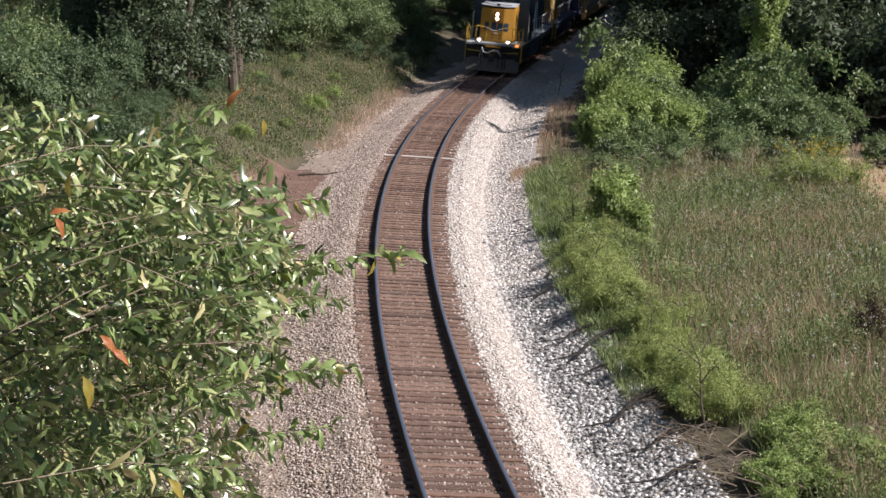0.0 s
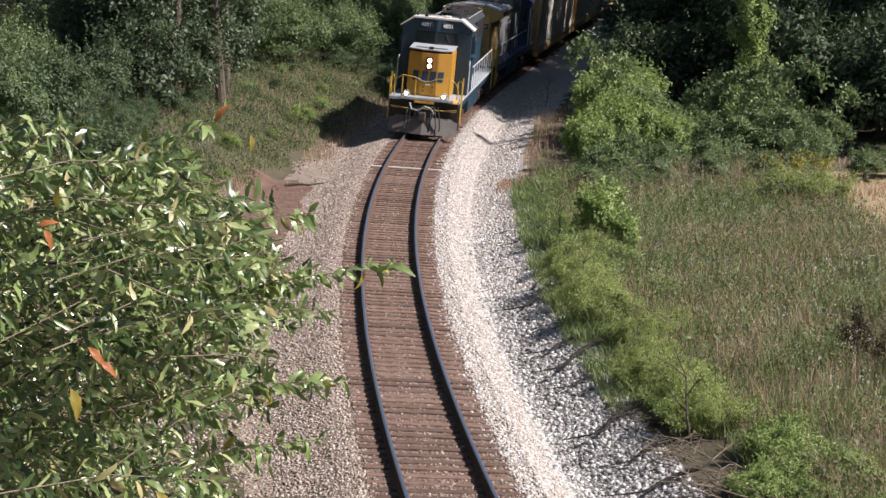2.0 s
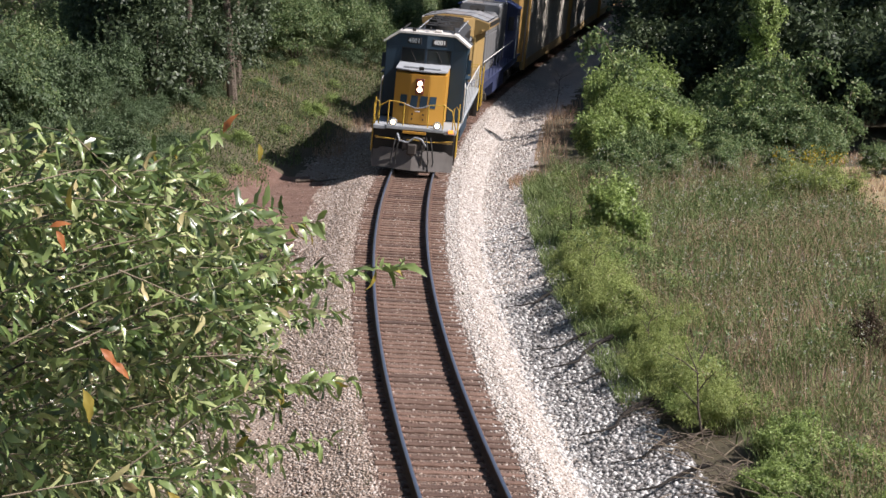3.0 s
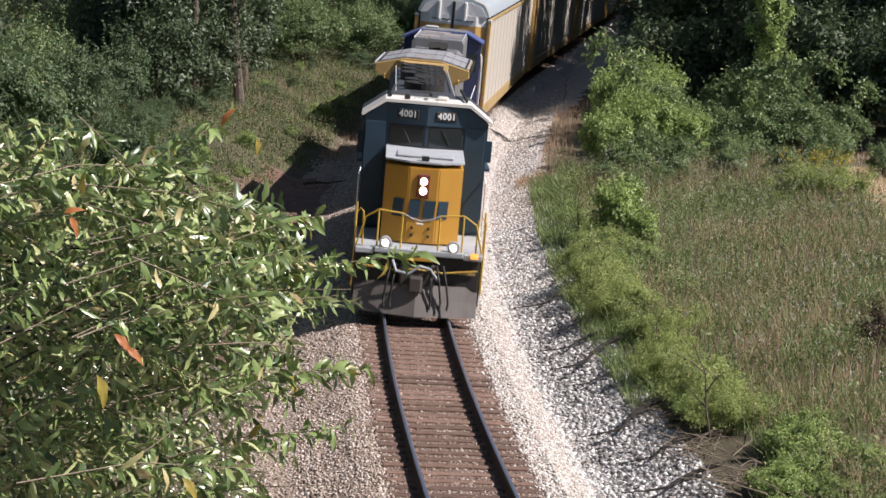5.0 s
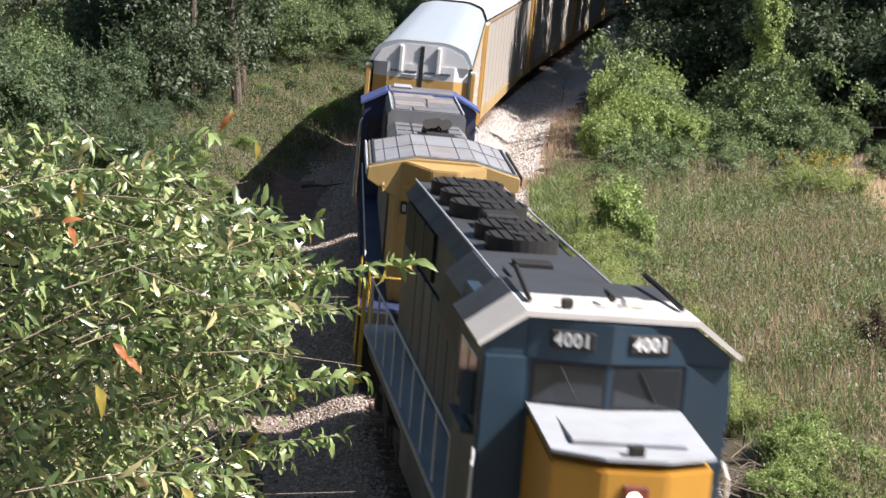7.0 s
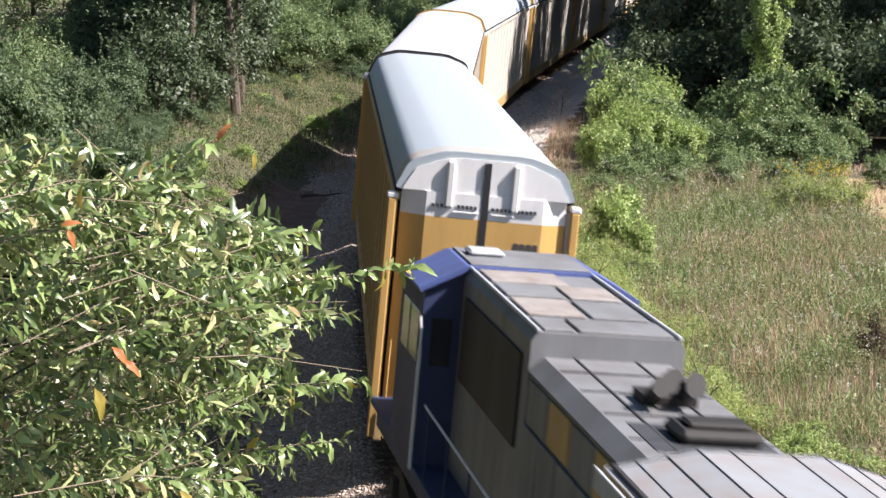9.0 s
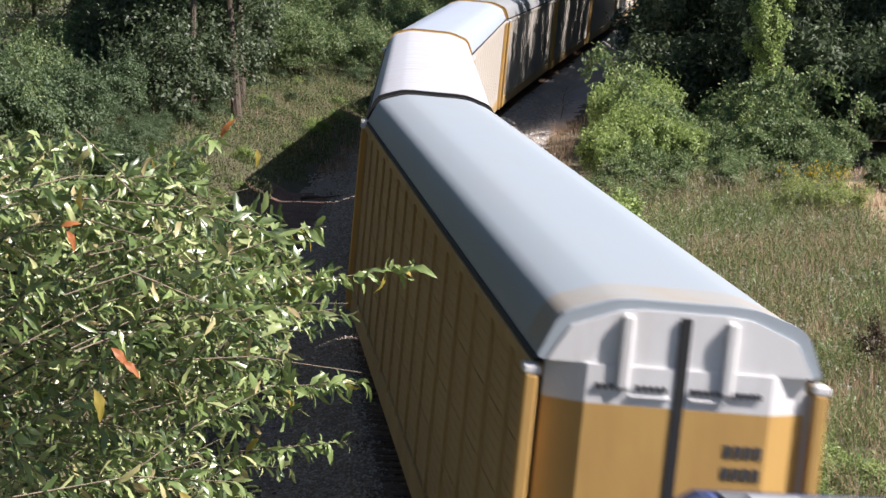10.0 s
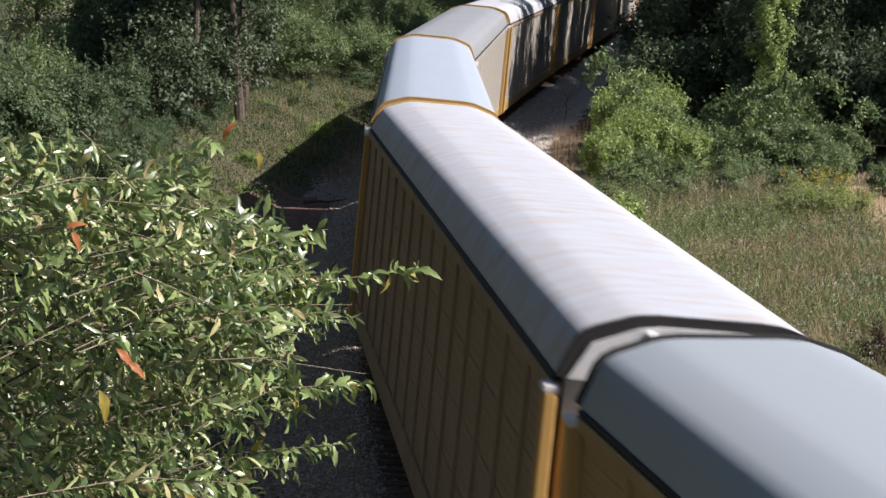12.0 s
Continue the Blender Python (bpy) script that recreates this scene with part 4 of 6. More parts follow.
    for sx in (-1, 1):
        m = pose(sx * 0.575, y0 - 0.235, 0, 0, 0, sx * 38.6)
        nb = part("number_board", B((-0.31, 0.31, -0.05, 0.0, 3.42, 3.68), bevel=0.03), BLACK, end, "dark number board")
        nb.matrix_basis = m
        for k in range(4):
            part("digit_bar", B((-0.24 + k * 0.125, -0.15 + k * 0.125, -0.056, -0.045, 3.48, 3.62)), DECK_GREY, nb)
        for z in (3.98, 2.95, 2.5, 2.05):
            g = part("grab_iron", tube(bmesh.new(), [(-0.22, 0.0, z), (-0.22, -0.08, z), (0.2, -0.08, z), (0.2, 0.0, z)], 0.017, 5), PALE_YELLOW, end)
            g.matrix_basis = m
    part("end_door", B((-0.22, 0.22, y0 - 0.505, y0 - 0.47, 1.70, 3.45), bevel=0.02), PALE_YELLOW, end)
    for x0, x1 in ((-0.18, -0.02), (0.04, 0.18)):
        part("emblem_shape", B((x0, x1, y0 - 0.52, y0 - 0.50, 2.0, 2.32), bevel=0.01), BLUE, end)
    # long hood
    prof = [(-0.95, 1.60), (0.95, 1.60), (0.95, 4.05), (0.78, 4.20), (-0.78, 4.20), (-0.95, 4.05)]
    hood = part("long_hood", prism(bmesh.new(), prof, y1, 12.3), HOOD_DIRTY, L, "grimy grey long hood")
    part("hood_roof", prism(bmesh.new(), [(-0.97, 4.04), (-0.79, 4.205), (0.79, 4.205), (0.97, 4.04), (0.99, 4.07), (0.80, 4.24), (-0.80, 4.24), (-0.99, 4.07)], y1, 12.3), GREY_ROOF, hood, "sooty grey hood roof")
    for y in (6.5, 7.7, 8.9, 10.1, 11.2):
        part("roof_seam", B((-0.78, 0.78, y, y + 0.03, 4.24, 4.255)), RUBBER, hood)
    for x in (-0.42, 0.36):
        part("roof_seam", B((x, x + 0.03, y1 + 0.1, 12.1, 4.24, 4.253)), RUBBER, hood)
    for sx in (-1, 1):
        a, b = sorted((sx * 0.945, sx * 0.985))
        for k in range(5):
            part("intake_panel", B((a, b, y1 + 0.12 + k * 1.22, y1 + 1.24 + k * 1.22, 3.45, 3.98), bevel=0.012), HOOD_DIRTY if sx > 0 or k % 2 == 0 else PALE_YELLOW, hood, "dusty upper side panel")
    part("exhaust", B((-0.30, 0.62, 7.5, 8.25, 4.24, 4.40), bevel=0.06), BLACK, hood, "sooty black exhaust")
    part("exhaust_cover", B((-0.18, 0.5, 7.65, 8.1, 4.40, 4.46), bevel=0.03), BLACK, hood)
    part("soot_patch", B((-0.62, 0.72, 7.2, 8.5, 4.242, 4.252)), HOOD_ROOF, hood, "soot-blackened roof plate")
    bm = bmesh.new()
    for x, y in ((0.0, 9.75), (0.26, 9.55), (-0.14, 9.5), (0.12, 10.0), (0.34, 9.85)):
        tube(bm, [(x, y, 4.34), (x + 0.04, y - 0.4, 4.54)], 0.05, 8, 0.13)
    box(bm, -0.2, 0.44, 9.5, 10.0, 4.24, 4.36)
    part("air_horn", bm, BLACK, hood, "cluster of black air horns")
    # equipment housing behind the cab
    prof = [(-0.98, 1.60), (0.98, 1.60), (0.98, 4.44), (0.90, 4.55), (-0.90, 4.55), (-0.98, 4.44)]
    aux = part("auxiliary_cab", prism(bmesh.new(), prof, 12.1, 17.1), GREY_ROOF, L, "grey equipment housing with roof panels")
    for x0, x1, ya, yb, m in ((-0.82, -0.42, 12.2, 13.1, GREY_ROOF), (-0.36, 0.84, 12.2, 13.1, GREY_ROOF), (-0.80, -0.04, 13.3, 14.6, HATCH_TAN), (0.04, 0.80, 13.3, 14.6, GREY_ROOF), (-0.80, 0.0, 14.8, 15.8, GREY_ROOF), (0.08, 0.80, 14.8, 15.8, HATCH_TAN), (-0.80, 0.3, 15.95, 16.95, HATCH_TAN)):
        part("roof_panel", B((x0, x1, ya, yb, 4.55, 4.585), bevel=0.012), m, aux)
    part("roof_edge", B((-0.93, -0.88, 12.1, 17.1, 4.55, 4.60), bevel=0.01), DECK_GREY, aux)
    part("roof_edge", B((0.88, 0.93, 12.1, 17.1, 4.55, 4.60), bevel=0.01), DECK_GREY, aux)
    part("side_grille", B((-1.02, -0.98, 12.5, 16.7, 3.0, 4.2)), BLACK, aux, "black intake grille")
    # cab
    prof = [(-1.54, 1.60), (1.54, 1.60), (1.54, 4.18), (0.95, 4.52), (-0.95, 4.52), (-1.54, 4.18)]
    cab = part("cab", prism(bmesh.new(), prof, 17.1, 19.3), SHADED_BLUE, L, "blue wide cab")
    bm = prism(bmesh.new(), [(-1.62, 4.19), (-0.96, 4.53), (0.96, 4.53), (1.62, 4.19), (1.64, 4.25), (0.97, 4.60), (-0.97, 4.60), (-1.64, 4.25)], 17.0, 18.85)
    part("cab_roof", bm, BLUE, cab, "blue painted cab roof")
    part("cab_roof_top", B((-0.9, 0.9, 17.15, 18.8, 4.60, 4.63), bevel=0.012), GREY_ROOF, cab)
    part("roof_vent", B((-0.80, -0.25, 17.9, 18.4, 4.63, 4.72), bevel=0.04), DECK_GREY, cab, "pale roof vent")
    for x0 in (-1.4, 1.1):
        part("rear_window", B((x0, x0 + 0.3, 17.075, 17.11, 3.1, 3.8)), GLASS, cab)
    for sx in (-1, 1):
        c, d = sorted((sx * 1.53, sx * 1.56))
        part("side_window", B((c, d, 17.3, 18.1, 3.1, 3.85), bevel=0.01), GLASS, cab)
        part("side_window", B((c, d, 18.2, 18.9, 3.1, 3.85), bevel=0.01), GLASS, cab)
    part("nose", prism(bmesh.new(), [(-0.95, 1.6), (0.95, 1.6), (0.95, 2.6), (0.8, 2.9), (-0.8, 2.9), (-0.95, 2.6)], 19.3, n - 0.9), BLUE, L)
    for sx in (-1, 1):
        c, d = sorted((sx * 0.95, sx * 1.0))
        for k in range(6):
            part("hood_door", B((c, d, 6.0 + k * 1.03, 6.95 + k * 1.03, 1.75, 3.4), bevel=0.012), HOOD_DIRTY, hood)
        for y in np.linspace(4.2, 16.2, 8):
            part("handrail_post", tube(bmesh.new(), [(sx * 1.47, y, 1.6), (sx * 1.47, y, 2.6)], 0.016, 6), SHADED_BLUE, L)
        part("handrail", tube(bmesh.new(), [(sx * 1.47, 0.6, 2.6), (sx * 1.47, 16.6, 2.6)], 0.02, 6), RAIL_WHITE, L, "pale side handrail")
        part("cab_grab_rail", tube(bmesh.new(), [(sx * 1.64, 16.5, 1.7), (sx * 1.64, 16.5, 3.4), (sx * 1.62, 16.62, 3.72), (sx * 1.56, 17.1, 3.8)], 0.028, 6), RAIL_WHITE, L)
        part("end_rail", tube(bmesh.new(), [(sx * 0.5, 0.14, 1.6), (sx * 0.5, 0.14, 2.5), (sx * 1.3, 0.14, 2.5), (sx * 1.48, 0.3, 1.6)], 0.022, 6), RAIL_YELLOW, L, "yellow end handrail")
    for o in L.children:
        o.matrix_basis = pose(0, 0, 0, 0, 2.0, 0) @ o.matrix_basis
    truck(L, 3.9, 3, 2.05)
    truck(L, n - 3.9, 3, 2.05)
    vehicles.append((L, offset, 3.9, n - 3.9))


LINER = paint("brown inner liner", (0.12, 0.09, 0.065), (0.06, 0.045, 0.035), 0.5, 0.8)
RACK_LEN = 28.0
panel_mesh = {}


def side_panel(material):
    """A corrugated, perforated side screen, shared by all racks of that finish."""
    if material.name not in panel_mesh:
        bm = bmesh.new()
        w, h, steps = 1.74, 0.904, 6
        prof = []
        for i in range(steps):
            z = i * h / steps
            prof += [(0.008, z), (0.008, z + h / steps * 0.55), (-0.001, z + h / steps * 0.62), (-0.001, z + h / steps * 0.94)]
        back = [(x - 0.014, z) for x, z in prof[::-1]]
        prism(bm, prof + back, 0.0, w)
        me = bpy.data.meshes.new("side_panel")
        bm.to_mesh(me)
        bm.free()
        me.materials.append(material)
        panel_mesh[material.name] = me
    return panel_mesh[material.name]


def auto_rack(offset, roof, side, sun_side, white_end, label, tilt_seed):
    """Covered two-deck car carrier: screens between posts, chamfered roof, end doors."""
    n = RACK_LEN
    R = tagged(empty("autorack_wagon"), label, "freight wagon", "autorack wagons of the train")
    part("underframe", B((-1.35, 1.35, 0.1, n - 0.1, 0.75, 1.02), bevel=0.02), FRAME_DIRT, R)
    for x0, x1 in ((-1.52, -1.40), (1.40, 1.52)):
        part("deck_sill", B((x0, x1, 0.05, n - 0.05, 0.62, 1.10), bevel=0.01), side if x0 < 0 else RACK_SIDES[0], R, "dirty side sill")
    part("inner_liner", B((-1.43, 1.43, 0.32, n - 0.32, 1.03, 4.95)), LINER, R)
    # roof in three planes with standing seams
    half = [(1.50, 4.99), (1.49, 5.04), (1.39, 5.27), (1.34, 5.38), (1.26, 5.47), (1.15, 5.525), (0.80, 5.64), (0.70, 5.66), (0.50, 5.675)]
    prof = [(-x, z) for x, z in half] + half[::-1] + [(1.42, 4.98), (-1.42, 4.98)]
    rf = part("roof", prism(bmesh.new(), prof, 0.16, n - 0.16), roof, R, roof.name, smooth=True)
    if tilt_seed == 0:
        edge = [(x + 0.004, z + 0.006) for x, z in half[1:]]
        sheet = [(-x, z) for x, z in edge] + edge[::-1] + [(1.40, 5.05), (1.18, 5.36), (0.70, 5.56), (-0.70, 5.56), (-1.18, 5.36), (-1.40, 5.05)]
        part("roof_end_sheet", prism(bmesh.new(), sheet, 0.17, 1.25), RUST_SHEET, rf, "rust-dusted end sheet of the roof", smooth=True)
    for y, trim in ((0.06, roof if tilt_seed == 0 else BLACK if tilt_seed < 2 else RACK_YELLOW), (n - 0.16, BLACK if tilt_seed == 0 else RACK_YELLOW)):
        rim = [(x + 0.03, z + 0.03) for x, z in half]
        inner = [(1.42, 4.99), (1.20, 5.37), (0.72, 5.56), (0.48, 5.59)]
        pr = [(-x, z) for x, z in rim] + rim[::-1] + inner + [(-x, z) for x, z in inner[::-1]]
        part("roof_end_trim", prism(bmesh.new(), pr, y, y + 0.1), trim, R)
    for sx in (-1, 1):
        # a solid dark bar is painted in for the gap under the roof
        part("roof_gutter", B((min(sx * 1.46, sx * 1.535), max(sx * 1.46, sx * 1.535), 0.2, n - 0.2, 4.93, 4.985), bevel=0.01), RUBBER, R, "dark strip painted for the gap under the roof edge")
        part("top_chord", B((min(sx * 1.44, sx * 1.56), max(sx * 1.44, sx * 1.56), 0.2, n - 0.2, 4.78, 4.92), bevel=0.01), side, R)
    # side posts and screens; sun_side takes the finish that imitates sunlight
    bays, w = 15, (n - 0.5) / 15
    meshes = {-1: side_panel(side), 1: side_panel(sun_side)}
    for sx in (-1, 1):
        post_mesh = None
        for b in range(bays + 1):
            y = 0.25 + b * w
            if post_mesh is None:
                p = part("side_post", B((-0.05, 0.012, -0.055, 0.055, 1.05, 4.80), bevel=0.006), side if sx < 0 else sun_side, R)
                post_mesh = p.data
            else:
                p = new("side_post", post_mesh)
                p.parent = R
            p.matrix_basis = pose(sx * 1.485, y, 0)
        for b in range(bays):
            for row in range(4):
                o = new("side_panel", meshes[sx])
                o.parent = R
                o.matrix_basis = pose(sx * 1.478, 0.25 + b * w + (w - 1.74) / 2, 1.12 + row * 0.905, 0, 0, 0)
                o.scale = (1, 1, 1)
    # ends: doors in two leaves, white over yellow, with ribs and a dark centre gap
    for y, dr in ((0.0, -1), (n, 1)):
        upper = white_end
        plan = [(-1.42, 0.22), (-1.0, 0.0), (1.0, 0.0), (1.42, 0.22)]
        for name, z0, z1, mat in (("end_door_lower", 1.05, 4.58, RACK_YELLOW), ("end_door_upper", 4.58, 5.0, upper)):
            bm = bmesh.new()
            pts = [(x, y - dr * yy) for x, yy in plan] + [(1.42, y - dr * 0.28), (-1.42, y - dr * 0.28)]
            prism(bm, pts, z0, z1, "z")
            part(name, bm, mat, R)
        pr = [(-1.43, 5.0), (-1.21, 5.38), (-0.72, 5.57), (-0.48, 5.60), (0.48, 5.60), (0.72, 5.57), (1.21, 5.38), (1.43, 5.0)]
        a, b = sorted((y - dr * 0.03, y - dr * 0.15))
        part("end_gable", prism(bmesh.new(), pr, a, b), upper, R)
        a, b = sorted((y + dr * 0.012, y - dr * 0.02))
        part("door_gap", B((-0.06, 0.06, a, b, 1.05, 5.55)), RUBBER, R, "dark gap between the end doors")
        for x in (-0.62, 0.50):
            a, b = sorted((y + dr * 0.06, y - dr * 0.07))
            part("door_rib", B((x - 0.07, x + 0.07, a, b, 4.75, 5.55), bevel=0.03), upper, R)
        for x0, x1 in ((-0.55, -0.1), (0.1, 0.5)):
            a, b = sorted((y + dr * 0.03, y - dr * 0.02))
            part("door_rest", B((x0, x1, a, b, 4.67, 4.70), bevel=0.008), upper, R)
            bm = bmesh.new()
            for k in range(11):
                e = (x0 - 0.35 if x0 < 0 else x0 + 0.02) + k * 0.072
                if k != 5:
                    box(bm, e, e + 0.045, a, b, 4.745, 4.805)
            tagged(part("stencil_bars", bm, LETTER_DARK, R, "dark stencilled marking"), kind="stuff")
        for z in (4.10, 3.86):
            a, b = sorted((y + dr * 0.01, y - dr * 0.02))
            for k in range(4):
                part("stencil_bar", B((0.55 + k * 0.11, 0.63 + k * 0.11, a, b, z, z + 0.13)), LETTER_DARK, R)
        for sx in (-1, 1):
            c, d = sorted((sx * 1.50, sx * 1.64))
            a, b = sorted((y - dr * 0.08, y - dr * 0.30))
            part("corner_post", B((c, d, a, b, 0.65, 4.82), bevel=0.02), RACK_YELLOW, R, "yellow corner post")
            part("corner_cap", B((c - 0.02, d + 0.02, a, b, 4.82, 4.92), bevel=0.02), RACK_WHITE, R)
            a2, b2 = sorted((y + dr * 0.02, y - dr * 0.06))
            part("end_ladder_rail", tube(bmesh.new(), [(sx * 1.38, y + dr * 0.05, 0.7), (sx * 1.38, y + dr * 0.05, 2.4)], 0.016, 5), RACK_YELLOW, R)
    for o in R.children:          # the tall body rolls inwards on its springs
        o.matrix_basis = pose(0.09, 0, 0, 0, 2.3, 0) @ o.matrix_basis
    truck(R, 3.3, 2, 1.78)
    truck(R, n - 3.3, 2, 1.78)
    coupler(R, 0.1, -1)
    coupler(R, n - 0.1, 1)
    vehicles.append((R, offset, 3.3, n - 3.3))


freight_locomotive()
wide_locomotive(20.9)
RACK_PITCH, RACK_0 = 28.8, 43.6
labels = ["autorack wagon with blue-grey galvanised roof, tan screened sides", "autorack wagon with chalky white rust-stained roof, yellow posts", "autorack wagon with pale blue galvanised roof, beige screened sides", "autorack wagon with dull grey roof, galvanised screened sides"]
for i in range(8):
    j = (0, 1, 2, 3, 1, 0, 2, 1)[i]
    # first two finishes: shade painted into the left screens, sunlight into the right
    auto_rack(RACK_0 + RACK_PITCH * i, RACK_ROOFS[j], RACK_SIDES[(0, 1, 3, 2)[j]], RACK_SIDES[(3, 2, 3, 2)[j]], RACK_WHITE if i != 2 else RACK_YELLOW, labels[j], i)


# ---------------------------------------------------------------- plants
def unit(v):
    return v / np.maximum(np.linalg.norm(v, axis=-1, keepdims=True), 1e-9)


def leaf_quads(p, way, nrm, length, width):
    """Folded four-cornered leaves from arrays of places, directions and normals."""
    n = len(p)
    side = unit(np.cross(way, nrm))
    up = np.cross(side, way)
    L, W = np.broadcast_to(length, n)[:, None], np.broadcast_to(width, n)[:, None]
    mid = p + way * L * 0.5
    V = np.stack([p, mid + side * W * 0.5 + up * W * 0.16, p + way * L - up * L * 0.12, mid - side * W * 0.5 + up * W * 0.16], 1)
    F = np.arange(n * 4).reshape(n, 4)
    return V.reshape(-1, 3), F


def lumpy_crown(rng, n, rx, ry, rz, z0, lobes=9, lobe=0.5, inner=0.25, low=-0.35):
    """Leaf places and outward ways on a crown of clumps at uneven distances, with gaps between."""
    m = lobes * 9
    u = unit(rng.normal(size=(m, 3)))
    u[:, 2] = np.where(u[:, 2] < low, -u[:, 2] * rng.random(m), u[:, 2])
    az = np.arctan2(u[:, 1], u[:, 0])
    bulge = 0.80 + 0.22 * np.sin(az * 3 + u[:, 2] * 4 + rng.random() * 6) + 0.14 * np.sin(az * 7 - u[:, 2] * 6)
    far = np.where(rng.random(m) < 0.75, 0.72 + 0.38 * rng.random(m), 0.25 + 0.5 * rng.random(m))
    c = u * np.array([rx, ry, rz]) * (far * bulge)[:, None]
    r = (0.10 + 0.16 * rng.random(m)) * lobe * 2
    w = r ** 2 / (r ** 2).sum()
    k = rng.choice(m, n, p=w)
    v = rng.normal(size=(n, 3)) * np.array([1, 1, 0.62])
    p = c[k] + v * r[k, None] * 0.55 * np.array([rx, ry, (rx + rz) / 2])
    p[:, 2] += z0
    return p, unit(unit(u[k]) + 0.6 * v)


def crown_mesh(name, rng, n, dims, z0, leaf, material, parent, lobes=9, lobe=0.5, up=0.6, aspect=0.5, inner=0.25, label="", low=-0.35, shoots=0):
    p, v = lumpy_crown(rng, n, *dims, z0, lobes, lobe, inner, low)
    if shoots:
        k = rng.integers(0, len(p), shoots)
        top = p[k[p[k, 2] > z0]]
        m = max(10, int(0.55 * dims[2] / leaf * 3))
        f = np.linspace(0, 1, m)
        lean = unit(np.concatenate([rng.normal(size=(len(top), 2)) * 0.45, np.ones((len(top), 1))], 1)) * (dims[2] * (0.25 + 0.45 * rng.random((len(top), 1))))
        q = (top[:, None, :] + f[None, :, None] * lean[:, None, :]).reshape(-1, 3) + rng.normal(size=(len(top) * m, 3)) * leaf * 0.45
        p, v = np.concatenate([p, q]), np.concatenate([v, unit(rng.normal(size=q.shape))])
        n = len(p)
    p[:, 2] = np.maximum(p[:, 2], 0.02)
    nrm = unit(v + np.array([0, 0, up]) + 0.7 * rng.normal(size=(n, 3)))
    way = unit(np.cross(nrm, rng.normal(size=(n, 3))) + 0.35 * v - np.array([0, 0, 0.25]))
    L = leaf * (0.6 + 0.8 * rng.random(n))
    V, F = leaf_quads(p, way, nrm, L, L * aspect)
    return tagged(raw(name, V, F, material, parent, label), kind="stuff")


def stems(rng, h, w, n, r, material, parent):
    for i in range(n):
        a = rng.random() * 2 * PI
        o = w * 0.4 * rng.random()
        x, y = math.cos(a), math.sin(a)
        part("stem", tube(bmesh.new(), [(x * 0.12, y * 0.12, -0.1), (x * o * 0.5, y * o * 0.5, h * 0.4), (x * o, y * o, h * (0.7 + 0.25 * rng.random()))], r, 5, r * 0.3), material, parent)


def shrub(name, seed, w, h, n, leaf, material, label, category="shrub", lobes=9, aspect=0.5, up=0.6):
    """A many-stemmed bush; returned at the origin, to be copied."""
    rng = np.random.default_rng(seed)
    T = tagged(empty(name), label, category)
    stems(rng, h * 0.85, w, 4, 0.03 * max(h / 2, 0.5), BARK, T)
    crown_mesh("leaves", rng, n, (w / 2, w / 2, h * 0.55), h * 0.42, leaf, material, T, lobes, 0.52, up, aspect, shoots=130)
    return T


def tree(name, seed, h, w, n, leaf, material, label, clear=0.25, aspect=0.5, lobes=14):
    """Tapered trunk, limbs and an uneven crown."""
    rng = np.random.default_rng(seed)
    T = tagged(empty(name), label, "tree")
    bm = bmesh.new()
    lean = rng.normal(size=2) * 0.03 * h
    tube(bm, [(0, 0, -0.3), (lean[0] * 0.3, lean[1] * 0.3, h * 0.3), (lean[0] * 0.7, lean[1] * 0.7, h * 0.6), (lean[0], lean[1], h * 0.93)], 0.018 * h, 9, 0.02)
    part("trunk", bm, BARK, T)
    for i in range(9):
        a = rng.random() * 2 * PI
        z = h * (clear + (0.85 - clear) * (i + rng.random()) / 9)
        o = w * 0.42 * (1 - 0.5 * (z / h - clear))
        part("limb", tube(bmesh.new(), [(0, 0, z), (math.cos(a) * o * 0.5, math.sin(a) * o * 0.5, z + 0.06 * h), (math.cos(a) * o, math.sin(a) * o, z + 0.10 * h)], 0.006 * h, 5, 0.01), BARK, T)
    crown_mesh("crown", rng, n, (w / 2, w / 2, h * (1 - clear) * 0.56), h * (clear + (1 - clear) * 0.5), leaf, material, T, lobes, 0.42, 0.5, aspect, 0.35, low=-1.0)
    return T


def plant(base, spots, rng, size=(0.8, 1.25), group=""):
    """Sets the first one down and copies it to the other spots (metres along, to the right)."""
    for i, (s, d, *own) in enumerate(spots):
        x, y, z = on_ground(s, d)
        k = own[0] if own else rng.uniform(*size)
        m = pose(x, y, z - 0.03, 0, 0, rng.uniform(0, 360)) @ Matrix.Diagonal((k, k, k * rng.uniform(0.9, 1.12), 1))
        ob = base if i == 0 else copy_thing(base, m)
        if i == 0:
            ob.matrix_basis = m
        if group:
            tagged(ob, group=group)


